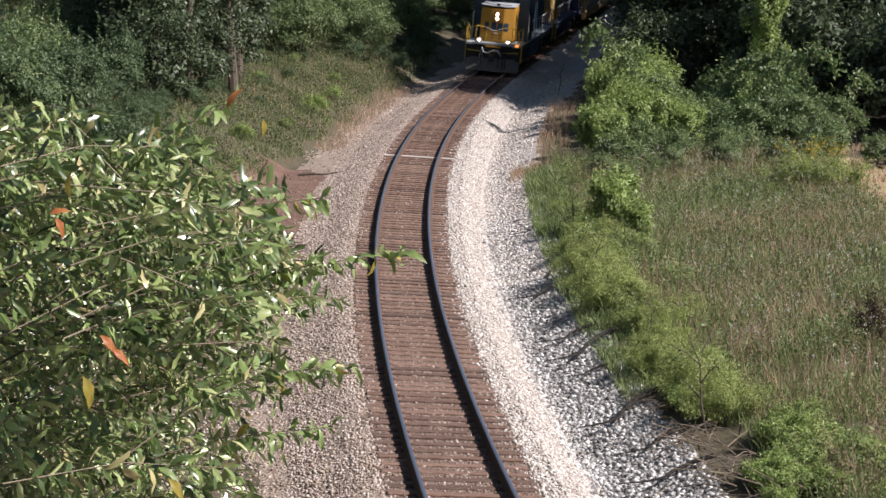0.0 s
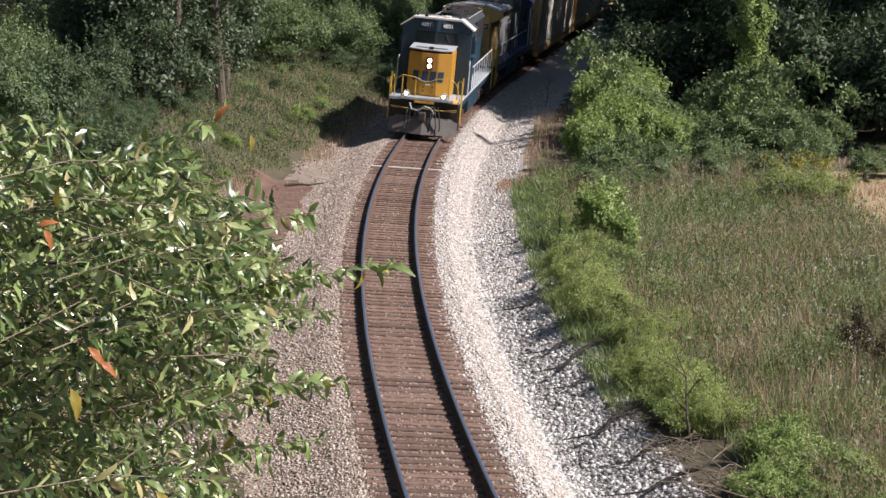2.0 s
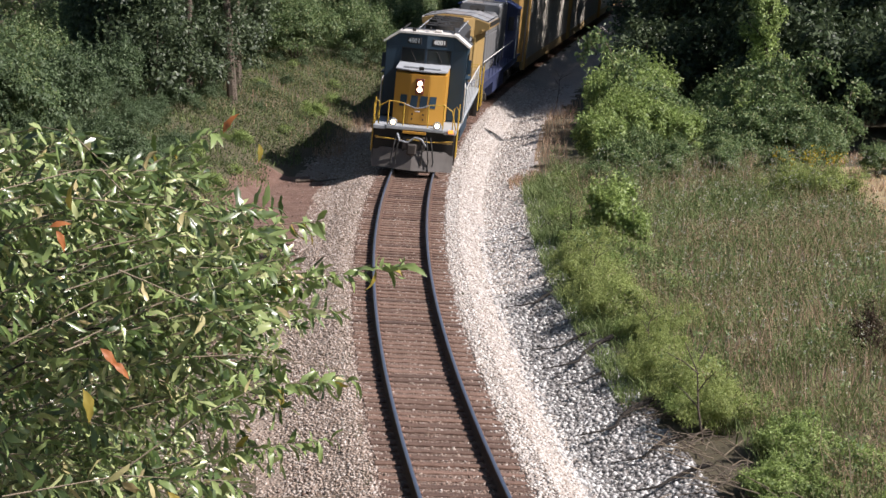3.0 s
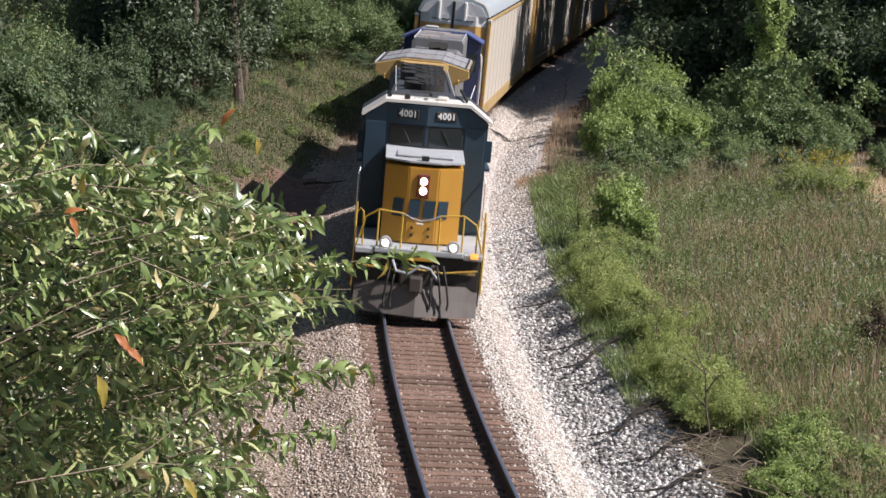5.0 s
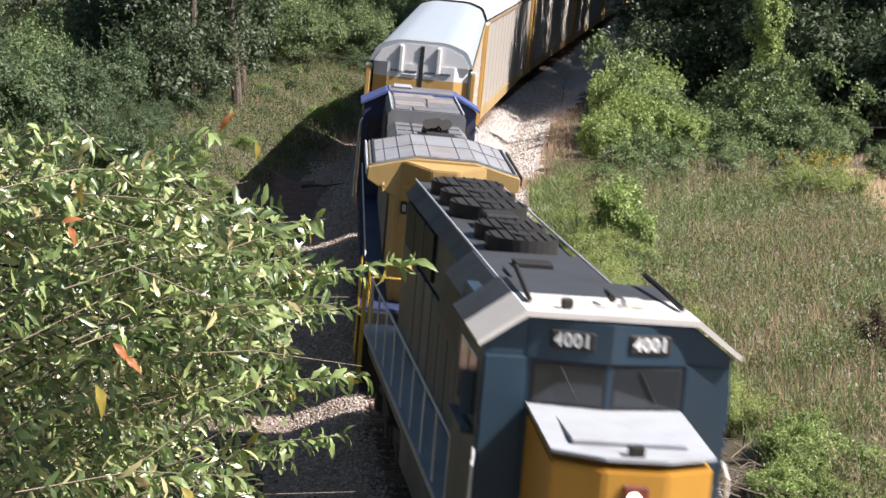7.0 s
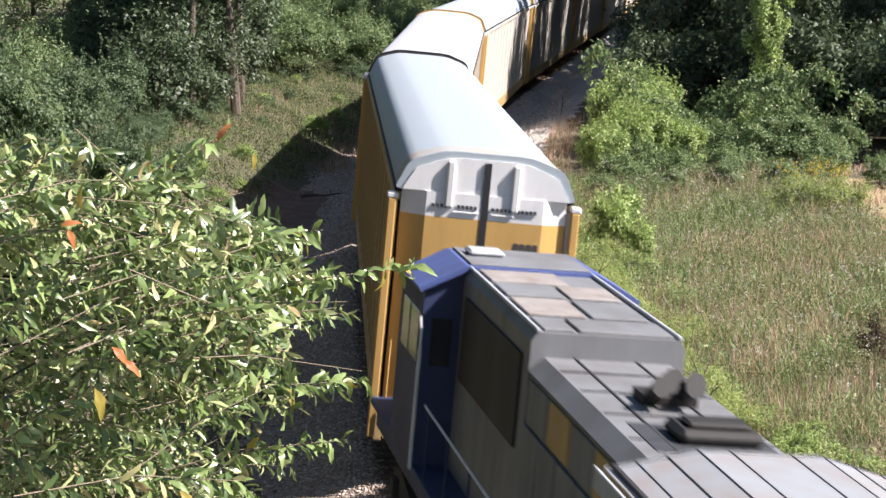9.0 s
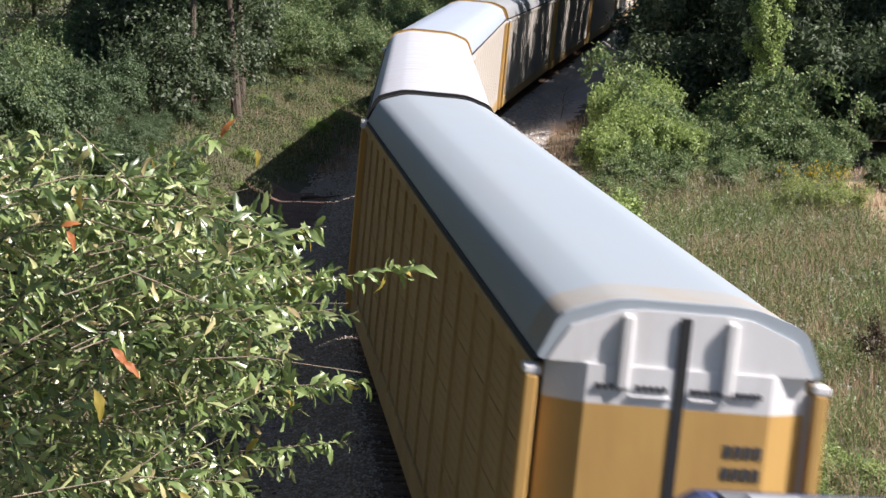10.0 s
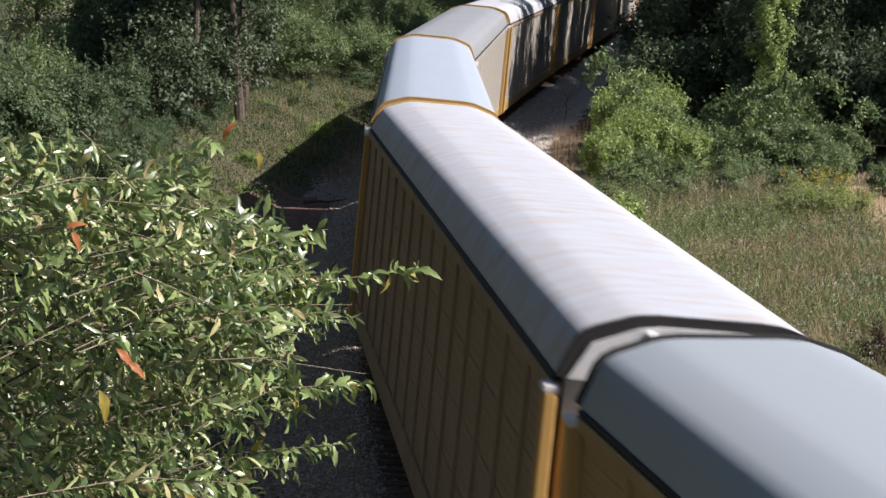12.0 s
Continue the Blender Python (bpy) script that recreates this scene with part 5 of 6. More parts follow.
def blades(name, n, area, hgt, width, material, label, seed, lean=0.25, kind_word="grass", keep=None):
    """Standing grass blades over a stretch of the plan (s0, s1, d0, d1)."""
    rng = np.random.default_rng(seed)
    s = area[0] + (area[1] - area[0]) * rng.random(n)
    d = area[2] + (area[3] - area[2]) * rng.random(n)
    clump = wob(s, d, 1.3, seed) * 0.5 + 0.5 * wob(s, d, 3.1, seed + 1)
    ok = rng.random(n) < 0.45 + 0.55 * clump
    if keep is not None:
        ok &= keep(s, d)
    s, d, clump = s[ok], d[ok], clump[ok]
    n = len(s)
    p = on_ground(s, d) - np.array([0, 0, 0.03])
    H = hgt * (0.45 + 0.55 * rng.random(n)) * (0.85 + 0.3 * clump)
    a = rng.random(n) * 2 * PI
    side = np.stack([np.cos(a), np.sin(a), np.zeros(n)], -1) * (width * (0.6 + 0.8 * rng.random(n)))[:, None]
    off = rng.normal(size=(n, 3)) * lean * H[:, None]
    off[:, 2] = H
    mid = p + off * np.array([0.4, 0.4, 0.6])
    V = np.stack([p - side * 0.5, p + side * 0.5, mid + side * 0.4, p + off, mid - side * 0.4], 1).reshape(-1, 3)
    F = (np.arange(n)[:, None, None] * 5 + np.array([(0, 1, 2, 4)])[None]).reshape(-1, 4)
    tip = (np.arange(n)[:, None] * 5 + np.array([4, 2, 3, 3])[None])
    tri = np.concatenate([F[:, [0, 1, 2]], F[:, [0, 2, 3]], tip[:, :3]])
    return tagged(raw(name, V, tri, material), label, kind_word, kind="stuff")


def scatter_heads(name, n, area, zr, size, material, label, seed, keep=None):
    """Small seed heads or blooms on stalk tips."""
    rng = np.random.default_rng(seed)
    s = area[0] + (area[1] - area[0]) * rng.random(n)
    d = area[2] + (area[3] - area[2]) * rng.random(n)
    ok = wob(s, d, 0.9, seed) + 0.6 * rng.normal(size=n) > 0.1
    if keep is not None:
        ok &= keep(s, d)
    s, d = s[ok], d[ok]
    n = len(s)
    m = 4
    p = np.repeat(on_ground(s, d) + np.stack([0 * s, 0 * s, zr[0] + (zr[1] - zr[0]) * rng.random(n)], -1), m, 0) + rng.normal(size=(n * m, 3)) * size
    way, nrm = unit(rng.normal(size=(n * m, 3))), unit(rng.normal(size=(n * m, 3)))
    V, F = leaf_quads(p, way, nrm, size * 1.3, size)
    return tagged(raw(name, V, F, material), label, "flowers", kind="stuff")


def right_side():
    R = random.Random(11)
    edge = lambda s: np.interp(s, [30, 40, 44, 50, 56, 62, 72, 84, 112], [5.3, 5.4, 4.7, 4.6, 4.2, 4.3, 4.6, 4.8, 4.4])
    field = lambda s, d: d > edge(s) + 0.2
    # weeds and grass
    open_field = lambda s, d: field(s, d) & ((d < 15.0) | (s < 66))
    dry = lambda s, d: open_field(s, d) & (d > edge(s) + 0.9) & (wob(s, d, 0.33, 7) + 0.5 * wob(s, d, 0.9, 8) > -0.25 + 0.35 * np.random.default_rng(3).normal(size=len(s)))
    blades("tall_dry_grass", 80000, (26, 84, 4.2, 20), 1.1, 0.012, DRY_GRASS, "tall dry brown grass and weeds", 21, 0.36, keep=dry)
    blades("dry_stalks", 3600, (28, 80, 5.5, 18), 1.7, 0.016, TWIG, "bare brown weed stalks standing above the grass", 27, 0.08, keep=dry)
    blades("green_undergrowth", 130000, (26, 86, 4.1, 20), 0.8, 0.022, GREEN_GRASS, "green grass among the dry weeds", 22, 0.4, keep=open_field)
    blades("low_edge_grass", 20000, (44, 82, 4.0, 5.4), 0.5, 0.022, GREEN_GRASS, "low green grass along the ballast", 28, 0.5)
    blades("dry_edge_grass", 2000, (82, 112, 4.4, 5.7), 0.7, 0.016, DRY_GRASS, "rusty dry grass along the ballast", 23, 0.2)
    blades("dry_tuft", 900, (80.5, 83, 3.5, 4.5), 0.5, 0.02, DRY_GRASS, "tuft of straw-coloured dry grass on the ballast", 24, 0.35)
    blades("straw_grass", 14000, (68, 90, 15, 26), 0.35, 0.03, DRY_GRASS, "mown straw-coloured grass in a clearing", 25, 0.3)
    scatter_heads("white_seed_heads", 3600, (40, 80, 6.5, 18), (0.9, 1.4), 0.03, SEED_WHITE, "white fluffy seed heads of weeds", 26, field)
    rng = np.random.default_rng(77)
    # leafy weeds between
    n = 170000
    s, d = 26 + 60 * rng.random(n), 4.2 + 16 * rng.random(n)
    ok = open_field(s, d) & (wob(s, d, 0.8, 3) + 0.5 * rng.normal(size=n) > 0.0)
    s, d = s[ok], d[ok]
    p = on_ground(s, d) + np.stack([0 * s, 0 * s, 0.15 + 0.75 * rng.random(len(s))], -1)
    way = unit(rng.normal(size=p.shape) + np.array([0, 0, 0.2]))
    V, F = leaf_quads(p, way, unit(rng.normal(size=p.shape) + np.array([0, 0, 1.2])), 0.075, 0.032)
    tagged(raw("leafy_weeds", V, F, LEAF_WEED), "low leafy weeds among the grass", "weeds", kind="stuff")
    n = 46000
    s, d = 28 + 58 * rng.random(n), 4.6 + 14 * rng.random(n)
    ok = open_field(s, d) & (wob(s, d, 1.7, 13) + 0.45 * wob(s, d, 0.45, 14) + 0.25 * rng.normal(size=n) > 0.32)
    s, d = s[ok], d[ok]
    tall = 0.7 + 0.5 * wob(s, d, 1.1, 15)
    p = on_ground(s, d) + np.stack([0 * s, 0 * s, 0.1 + tall * rng.random(len(s))], -1)
    V, F = leaf_quads(p, unit(rng.normal(size=p.shape) + np.array([0, 0, 0.1])), unit(rng.normal(size=p.shape) + np.array([0.2, -0.2, 0.9])), 0.12, 0.05)
    tagged(raw("broadleaf_weeds", V, F, LEAF_SHRUB), "clumps of green broadleaf weeds among the dry grass", "weeds", kind="stuff")
    # feathery bushes along the ballast
    a = shrub("feathery_bush", 31, 1.9, 1.0, 14000, 0.06, LEAF_LIME, "yellow-green feathery bush at the edge of the ballast", "bush", 9, 0.3)
    plant(a, [(56.0, 5.0), (58.5, 4.9), (61.5, 5.0), (53.4, 5.1), (50, 5.5), (46.4, 5.0), (44.4, 5.4), (51.5, 6.3), (48.2, 5.4), (63, 5.6), (42, 5.4)], R, (0.75, 1.2), "feathery bushes beside the ballast")
    b = shrub("green_bush", 32, 2.2, 1.1, 12000, 0.08, LEAF_BRIGHT, "bright green leafy bush in the weeds", "bush", 10, 0.5)
    plant(b, [(39.5, 6.3), (38.2, 7.2), (41.0, 6.8), (36.8, 6.2), (35.2, 7.0), (43.3, 5.2), (47.2, 6.3), (37.2, 5.4)], R, (0.5, 0.85), "green bushes in the weeds")
    e = shrub("edge_bush", 37, 1.7, 1.0, 8000, 0.08, LEAF_BRIGHT, "green leafy bush at the edge of the ballast", "bush", 11, 0.45)
    plant(e, [(64.8, 5.2), (68.3, 5.3), (70.2, 5.2), (72.8, 5.4), (77, 5.5), (74.2, 5.2), (79.5, 5.6), (54.6, 5.9), (59.8, 5.7), (47.4, 5.9), (66.8, 5.6), (42.8, 6.6), (71, 5.7), (75, 5.9), (51, 5.2), (62.2, 6.5), (38, 6.0), (57, 6.8), (36, 5.2)], R, (0.45, 0.95), "green bushes beside the ballast")
    y = shrub("young_tree", 33, 1.5, 2.4, 3600, 0.13, LEAF_BRIGHT, "young sapling with bright yellow-green leaves", "sapling", 8, 0.6)
    plant(y, [(65.6, 6.1), (67.4, 6.5), (63.4, 6.7), (86, 6.6)], R, (0.75, 1.05), "bright saplings at the field's edge")
    g = shrub("goldenrod_clump", 34, 1.9, 1.6, 6000, 0.09, LEAF_LIME, "clump of goldenrod with yellow plumes", "bush", 8, 0.3)
    plant(g, [(74.5, 12.9), (73.0, 14.0)], R, (0.9, 1.1))
    scatter_heads("goldenrod_plumes", 160, (73.0, 76.0, 12.0, 14.5), (1.35, 1.75), 0.06, GOLD_BLOOM, "yellow goldenrod plumes", 35)
    dead = shrub("dead_bush", 36, 1.1, 1.3, 2600, 0.08, LEAF_DEAD, "dead brown bush standing in the weeds", "bush", 6, 0.3)
    plant(dead, [(47.8, 9.9), (46.5, 10.3)], R, (0.8, 1.0))
    # vine-hung shrubs
    v1 = shrub("vine_shrub", 41, 3.4, 2.9, 14000, 0.18, LEAF_SHRUB, "tall shrub draped in green vines", "shrub", 8, 0.36)
    plant(v1, [(93, 9.2, 0.95), (91, 9.8, 0.78), (96, 11.0, 0.66), (90, 11.6, 0.72), (93, 12.7, 0.92), (86.5, 12.6, 0.74), (90, 14.2, 1.0), (94, 14.6, 1.05), (88, 16.0, 0.72), (84.5, 15.2, 0.6), (87, 14.4, 0.8), (99, 12.5, 0.9)], R, (0.75, 1.0), "vine-hung shrubs")
    v2 = shrub("vine_shrub", 42, 2.9, 2.9, 12000, 0.16, LEAF_BRIGHT, "shrub with sunlit yellow-green leaves", "shrub", 8, 0.4)
    plant(v2, [(98, 7.9, 1.0), (94.5, 7.6, 0.85), (101, 8.5, 0.95), (91, 7.7, 0.75), (88, 8.6, 0.75), (95.5, 8.3, 0.9), (100, 9.3, 0.85), (85, 7.2, 0.6), (88.5, 10.2, 0.6), (91, 13.4, 0.8)], R, (0.75, 1.0), "vine-hung shrubs")
    v3 = shrub("vine_shrub", 43, 2.6, 1.9, 9000, 0.13, LEAF_SHRUB, "low green shrub behind the weeds", "shrub", 8, 0.4)
    plant(v3, [(80.5, 7.4, 0.75), (80.0, 9.2, 0.7), (80.5, 11.2, 0.7), (78.0, 6.7, 0.7), (81, 13.2, 0.75), (82, 16.8, 0.75), (83, 18.2, 0.8), (76.5, 7.4, 0.6), (83.4, 9.6, 0.95), (83.8, 11.4, 0.95), (85, 8.4, 0.9), (83, 14.6, 0.8), (78.5, 8.4, 0.6)], R, (0.8, 1.0), "vine-hung shrubs")
    # arching vine runners above the shrubs
    vine = tagged(empty("vine_runner"), "arching vine runner with drooping leaves", "vine")
    part("stem", tube(bmesh.new(), [(0, 0, 0), (0.1, 0, 1.2), (0.35, 0.05, 2.1), (0.8, 0.1, 2.5), (1.25, 0.1, 2.35), (1.5, 0.1, 1.95)], 0.018, 5, 0.006), BARK, vine)
    rv = np.random.default_rng(46)
    f = rv.random(420) ** 0.7
    arc = np.array([(0, 0, 0), (0.1, 0, 1.2), (0.35, 0.05, 2.1), (0.8, 0.1, 2.5), (1.25, 0.1, 2.35), (1.5, 0.1, 1.95)])
    pv = np.stack([np.interp(f * 5, np.arange(6), arc[:, c]) for c in range(3)], -1) + rv.normal(size=(420, 3)) * 0.1 - np.array([0, 0, 0.06])
    V, F = leaf_quads(pv, unit(rv.normal(size=pv.shape) - np.array([0, 0, 0.9])), unit(rv.normal(size=pv.shape) + np.array([0.3, -0.3, 0.4])), 0.13, 0.075)
    tagged(raw("leaves", V, F, LEAF_SHRUB, vine), kind="stuff")
    plant(vine, [(94, 14.8, 1.3), (90.5, 14.0, 1.25), (91, 15.4, 1.1), (98, 7.8, 1.35), (96.5, 8.4, 1.15), (95, 7.4, 1.0), (93, 12.0, 1.15), (101, 9.0, 1.2), (87.5, 16.4, 0.95), (89, 12.8, 1.0)], R, (0.9, 1.1), "vine runners above the shrubs")
    # bare saplings that lean over the ditch, added for the shadow lines they cast
    bare = tagged(empty("bare_sapling"), "thin bare sapling added to cast shadow lines on the ditch", "sapling")
    bm = bmesh.new()
    tube(bm, [(0, 0, -0.1), (-0.15, 0, 0.9), (-0.2, 0.1, 1.7), (-0.5, 0.12, 2.4)], 0.035, 6, 0.01)
    part("stem", bm, BARK, bare)
    for z, x, yy in ((0.9, -0.6, 0.2), (1.3, 0.4, -0.3), (1.7, -0.7, -0.2), (2.0, 0.2, 0.4)):
        part("twig", tube(bmesh.new(), [(-0.15, 0, z), (-0.15 + x * 0.5, yy * 0.5, z + 0.3), (-0.15 + x, yy, z + 0.5)], 0.02, 5, 0.006), BARK, bare)
    plant(bare, [(41.0, 5.0), (48.8, 5.1), (57.5, 4.9), (66, 5.0), (114.5, 4.3)], R, (0.6, 0.95), "bare saplings along the ditch")
    # dark bent bars laid in the ditch imitate shaded edges of ballast heaps
    log = tagged(part("dead_branch", tube(bmesh.new(), [(0, 0, 0.22), (-0.5, 0.16, 0.12), (-1.0, 0.12, 0.05), (-1.5, -0.14, 0.04), (-1.9, -0.12, 0.05), (-2.5, 0.12, 0.06)], 0.065, 6, 0.012), DARK_BARK), "dark bent bar standing in for a shaded ballast edge", "branch", "dead branches in the ditch")
    for i, (s, d, turn, k) in enumerate(((44.0, 4.6, 48, 1.0), (41.2, 4.6, 40, 0.7), (50.2, 4.6, 50, 1.0), (51.8, 4.4, 36, 0.75), (58.0, 4.4, 42, 0.9), (60.5, 4.3, 60, 0.6), (69.5, 4.6, 55, 0.9), (72.5, 4.6, 62, 1.0), (47.6, 4.2, 30, 0.55), (38.8, 4.7, 28, 0.8))):
        x, y, z = on_ground(s, d)
        m = pose(x, y, z, 0, -5, turn) @ Matrix.Scale(k, 4)
        if i == 0:
            log.matrix_basis = m
        else:
            copy_thing(log, m)
    litter = tagged(empty("twig_pile"), "loose heap of bare brown twigs at the ditch's edge", "brush pile")
    rt = np.random.default_rng(47)
    for i in range(46):
        a, l, o = rt.random() * PI, 0.4 + 0.8 * rt.random(), rt.normal(size=2) * np.array([0.45, 0.7])
        z = 0.03 + 0.3 * rt.random()
        part("stick", tube(bmesh.new(), [(o[0] - l * math.cos(a) / 2, o[1] - l * math.sin(a) / 2, z), (o[0], o[1], z + 0.08), (o[0] + l * math.cos(a) / 2, o[1] + l * math.sin(a) / 2, z + 0.16 * rt.random())], 0.014, 4, 0.005), BARK if i % 2 else TWIG, litter)
    plant(litter, [(40.5, 4.55, 0.9), (37.8, 4.7, 1.0), (43.2, 4.5, 0.7), (35.6, 4.6, 1.0)], R, (0.8, 1.0), "twig heaps along the ditch")
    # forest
    f1 = tree("forest_tree", 51, 13.5, 7.5, 16000, 0.26, LEAF_SHADED, "tall dark broadleaf forest tree", 0.0)
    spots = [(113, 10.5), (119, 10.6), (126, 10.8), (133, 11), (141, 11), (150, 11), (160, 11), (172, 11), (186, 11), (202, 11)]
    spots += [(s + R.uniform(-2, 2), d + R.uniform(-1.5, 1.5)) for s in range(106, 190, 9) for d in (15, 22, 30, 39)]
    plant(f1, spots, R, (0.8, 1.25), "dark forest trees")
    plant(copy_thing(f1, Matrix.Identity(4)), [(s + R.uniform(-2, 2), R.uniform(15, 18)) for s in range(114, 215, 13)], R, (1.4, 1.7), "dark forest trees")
    f2 = tree("forest_tree", 52, 11, 6.5, 12000, 0.24, LEAF_SHADED, "dark broadleaf forest tree with low branches", 0.0)
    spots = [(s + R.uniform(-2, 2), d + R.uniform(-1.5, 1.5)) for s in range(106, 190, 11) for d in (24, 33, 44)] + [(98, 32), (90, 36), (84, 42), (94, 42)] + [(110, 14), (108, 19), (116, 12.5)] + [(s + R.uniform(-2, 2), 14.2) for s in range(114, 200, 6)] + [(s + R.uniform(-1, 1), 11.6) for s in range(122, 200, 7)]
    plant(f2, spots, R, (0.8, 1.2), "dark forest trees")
    # sunlight on this tree is helped by the brighter leaf colour
    f3 = tree("edge_tree", 53, 9.5, 2.3, 10000, 0.14, LEAF_BRIGHT, "slender tree at the forest edge, leaves coloured bright as if sunlit", 0.15)
    plant(f3, [(96, 13.9), (91, 21.5)], R, (0.85, 1.0))
    u1 = shrub("understory_shrub", 54, 4.5, 4.6, 12000, 0.2, LEAF_SHADED, "tall dark shrub under the forest trees", "shrub", 14, 0.55)
    spots = [(s + R.uniform(-1.5, 1.5), d + R.uniform(-1, 1)) for s in range(108, 200, 5) for d in (9.6, 12.5)] + [(s, d) for s in (106, 110) for d in (16, 20, 25)] + [(99, 27), (92, 30), (94, 33), (84, 34), (80, 38), (99, 17), (98, 19.5), (104, 15.5), (97, 22.5), (92, 19.5)]
    plant(u1, spots, R, (0.8, 1.25), "dark shrubs under the forest")
    # far wood that closes the view
    rngf = np.random.default_rng(9)
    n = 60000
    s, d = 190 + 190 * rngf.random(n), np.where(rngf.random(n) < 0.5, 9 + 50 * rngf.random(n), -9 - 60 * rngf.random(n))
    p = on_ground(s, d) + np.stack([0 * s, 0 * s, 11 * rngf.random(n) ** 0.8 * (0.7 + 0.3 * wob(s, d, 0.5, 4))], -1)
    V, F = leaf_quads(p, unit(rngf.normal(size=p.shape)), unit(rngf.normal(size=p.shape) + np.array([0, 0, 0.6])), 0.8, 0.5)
    tagged(raw("far_woods", V, F, LEAF_SHADED), "dense dark woods in the distance", "woods", kind="stuff")


def left_side():
    R = random.Random(12)
    bank = lambda s, d: d < -foot(s) - 0.35 - 0.35 * wob(s, d, 0.9, 2)
    blades("bank_grass", 70000, (52, 135, -16, -3.8), 0.42, 0.028, GREEN_GRASS, "green grass on the railway bank", 61, 0.35, keep=bank)
    blades("dry_bank_grass", 8000, (52, 135, -16, -3.6), 0.85, 0.018, DRY_GRASS, "dry stems on the railway bank", 62, 0.25, keep=lambda s, d: bank(s, d) & (s > 90) & (d > -foot(s) - 5))
    blades("dry_ballast_stems", 2600, (90, 116, -4.6, -3.4), 0.6, 0.015, DRY_GRASS, "dry grey stems at the edge of the ballast", 63, 0.2)
    rng = np.random.default_rng(78)
    n = 150000
    s, d = 66 + 66 * rng.random(n), -3.6 - 12 * rng.random(n)
    ok = bank(s, d) & (wob(s, d, 0.7, 23) + 0.6 * wob(s, d, 2.0, 24) + 0.45 * rng.normal(size=n) > -0.1)
    s, d = s[ok], d[ok]
    p = on_ground(s, d) + np.stack([0 * s, 0 * s, 0.05 + (0.5 + 0.4 * wob(s, d, 0.9, 25)) * rng.random(len(s))], -1)
    V, F = leaf_quads(p, unit(rng.normal(size=p.shape)), unit(rng.normal(size=p.shape) + np.array([0.3, -0.2, 0.9])), 0.10, 0.045)
    tagged(raw("bank_weeds", V, F, LEAF_BANK), "olive weeds covering the railway bank", "weeds", kind="stuff")
    a = shrub("bank_shrub", 71, 2.4, 1.7, 14000, 0.075, LEAF_DULL, "dusty green shrub on the railway bank", "shrub", 11, 0.5)
    spots = [(s + R.uniform(-1.5, 1.5), -foot(s) - o + R.uniform(-0.6, 0.6)) for s in range(70, 134, 3) for o in ((2.6, 4.6) if s % 2 else (3.8, 6.0)) if not 84 < s < 116 or o > 3.5]
    plant(a, spots, R, (0.4, 0.85), "shrubs on the bank")
    b = shrub("bank_shrub", 72, 3.6, 3.2, 16000, 0.12, LEAF_DULL, "large dusty green shrub on the railway bank", "shrub", 14, 0.5)
    spots = [(s + R.uniform(-2, 2), -foot(s) - o + R.uniform(-0.8, 0.8)) for s in range(66, 140, 6) for o in (7.5, 10.5)]
    plant(b, spots, R, (0.75, 1.25), "shrubs on the bank")
    spots = [(s + R.uniform(-1.2, 1.2), -foot(s) - o + R.uniform(-0.5, 0.5), R.uniform(0.5, 0.8)) for s in range(70, 96, 3) for o in (3.2, 5.0, 6.8, 8.8) if o > 3.2 + (s - 78) * 0.12]
    plant(copy_thing(b, Matrix.Identity(4)), spots, R, (0.5, 0.8), "shrubs on the bank")
    c = shrub("bank_shrub", 73, 2.2, 1.6, 8000, 0.09, LEAF_BRIGHT, "fresh green shrub low on the bank", "shrub", 10, 0.5)
    plant(c, [(98, -5.6), (92, -6.0), (104, -5.6), (86, -6.9), (110, -6.4), (79, -7.8), (101, -8.5), (113, -9.0), (72, -8.6), (76, -6.6), (73.5, -6.6), (79.5, -6.3)], R, (0.4, 0.8), "shrubs on the bank")
    t1 = tree("bank_tree", 81, 11, 6.5, 14000, 0.2, LEAF_SHRUB, "broadleaf tree with sunlit outer leaves above the bank", 0.0)
    plant(t1, [(107, -11.6, 0.7), (112, -17.5), (118, -13.8), (104, -19.8), (127, -12.5), (125, -19)], R, (0.8, 1.1), "trees above the bank")
    # dark leaf colour gives these trees their shade
    t2 = tree("bank_tree", 82, 12, 7, 9500, 0.25, LEAF_SHADED, "tree above the bank, shade put into its dark leaves", 0.0)
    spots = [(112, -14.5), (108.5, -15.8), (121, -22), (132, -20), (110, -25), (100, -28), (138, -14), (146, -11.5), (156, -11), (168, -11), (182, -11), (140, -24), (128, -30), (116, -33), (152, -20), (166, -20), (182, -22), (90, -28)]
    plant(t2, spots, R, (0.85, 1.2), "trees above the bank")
    # unseen trees left of the view, added to hold back skylight
    spots = [(s + R.uniform(-1, 1), -16 - R.random() * 2, R.uniform(1.1, 1.35)) for s in range(38, 64, 4)] + [(s, -14.8, R.uniform(1.1, 1.35)) for s in range(18, 38, 4)] + [(s, -24, 1.4) for s in range(20, 64, 6)]
    plant(copy_thing(t2, Matrix.Identity(4)), spots, R, (0.85, 1.2), "trees above the bank")
    # added trees: crowns above the view throw shade on the thicket behind
    hi = tree("tall_tree", 84, 13.5, 6.5, 9000, 0.25, LEAF_SHADED, "tall tree added on the bank, its unseen crown casting shade", 0.5)
    plant(hi, [(95, -8.6, 1.0), (99.5, -9.2, 1.05), (91, -9.8, 0.95)], R, (0.9, 1.0), "trees above the bank")
    p = tree("pine_tree", 83, 9, 4.5, 12000, 0.22, NEEDLES, "young pine with soft green needles", 0.1, 0.08)
    plant(p, [(92, -19.5), (135, -11.0), (84, -17)], R, (0.8, 1.05), "pines on the bank")
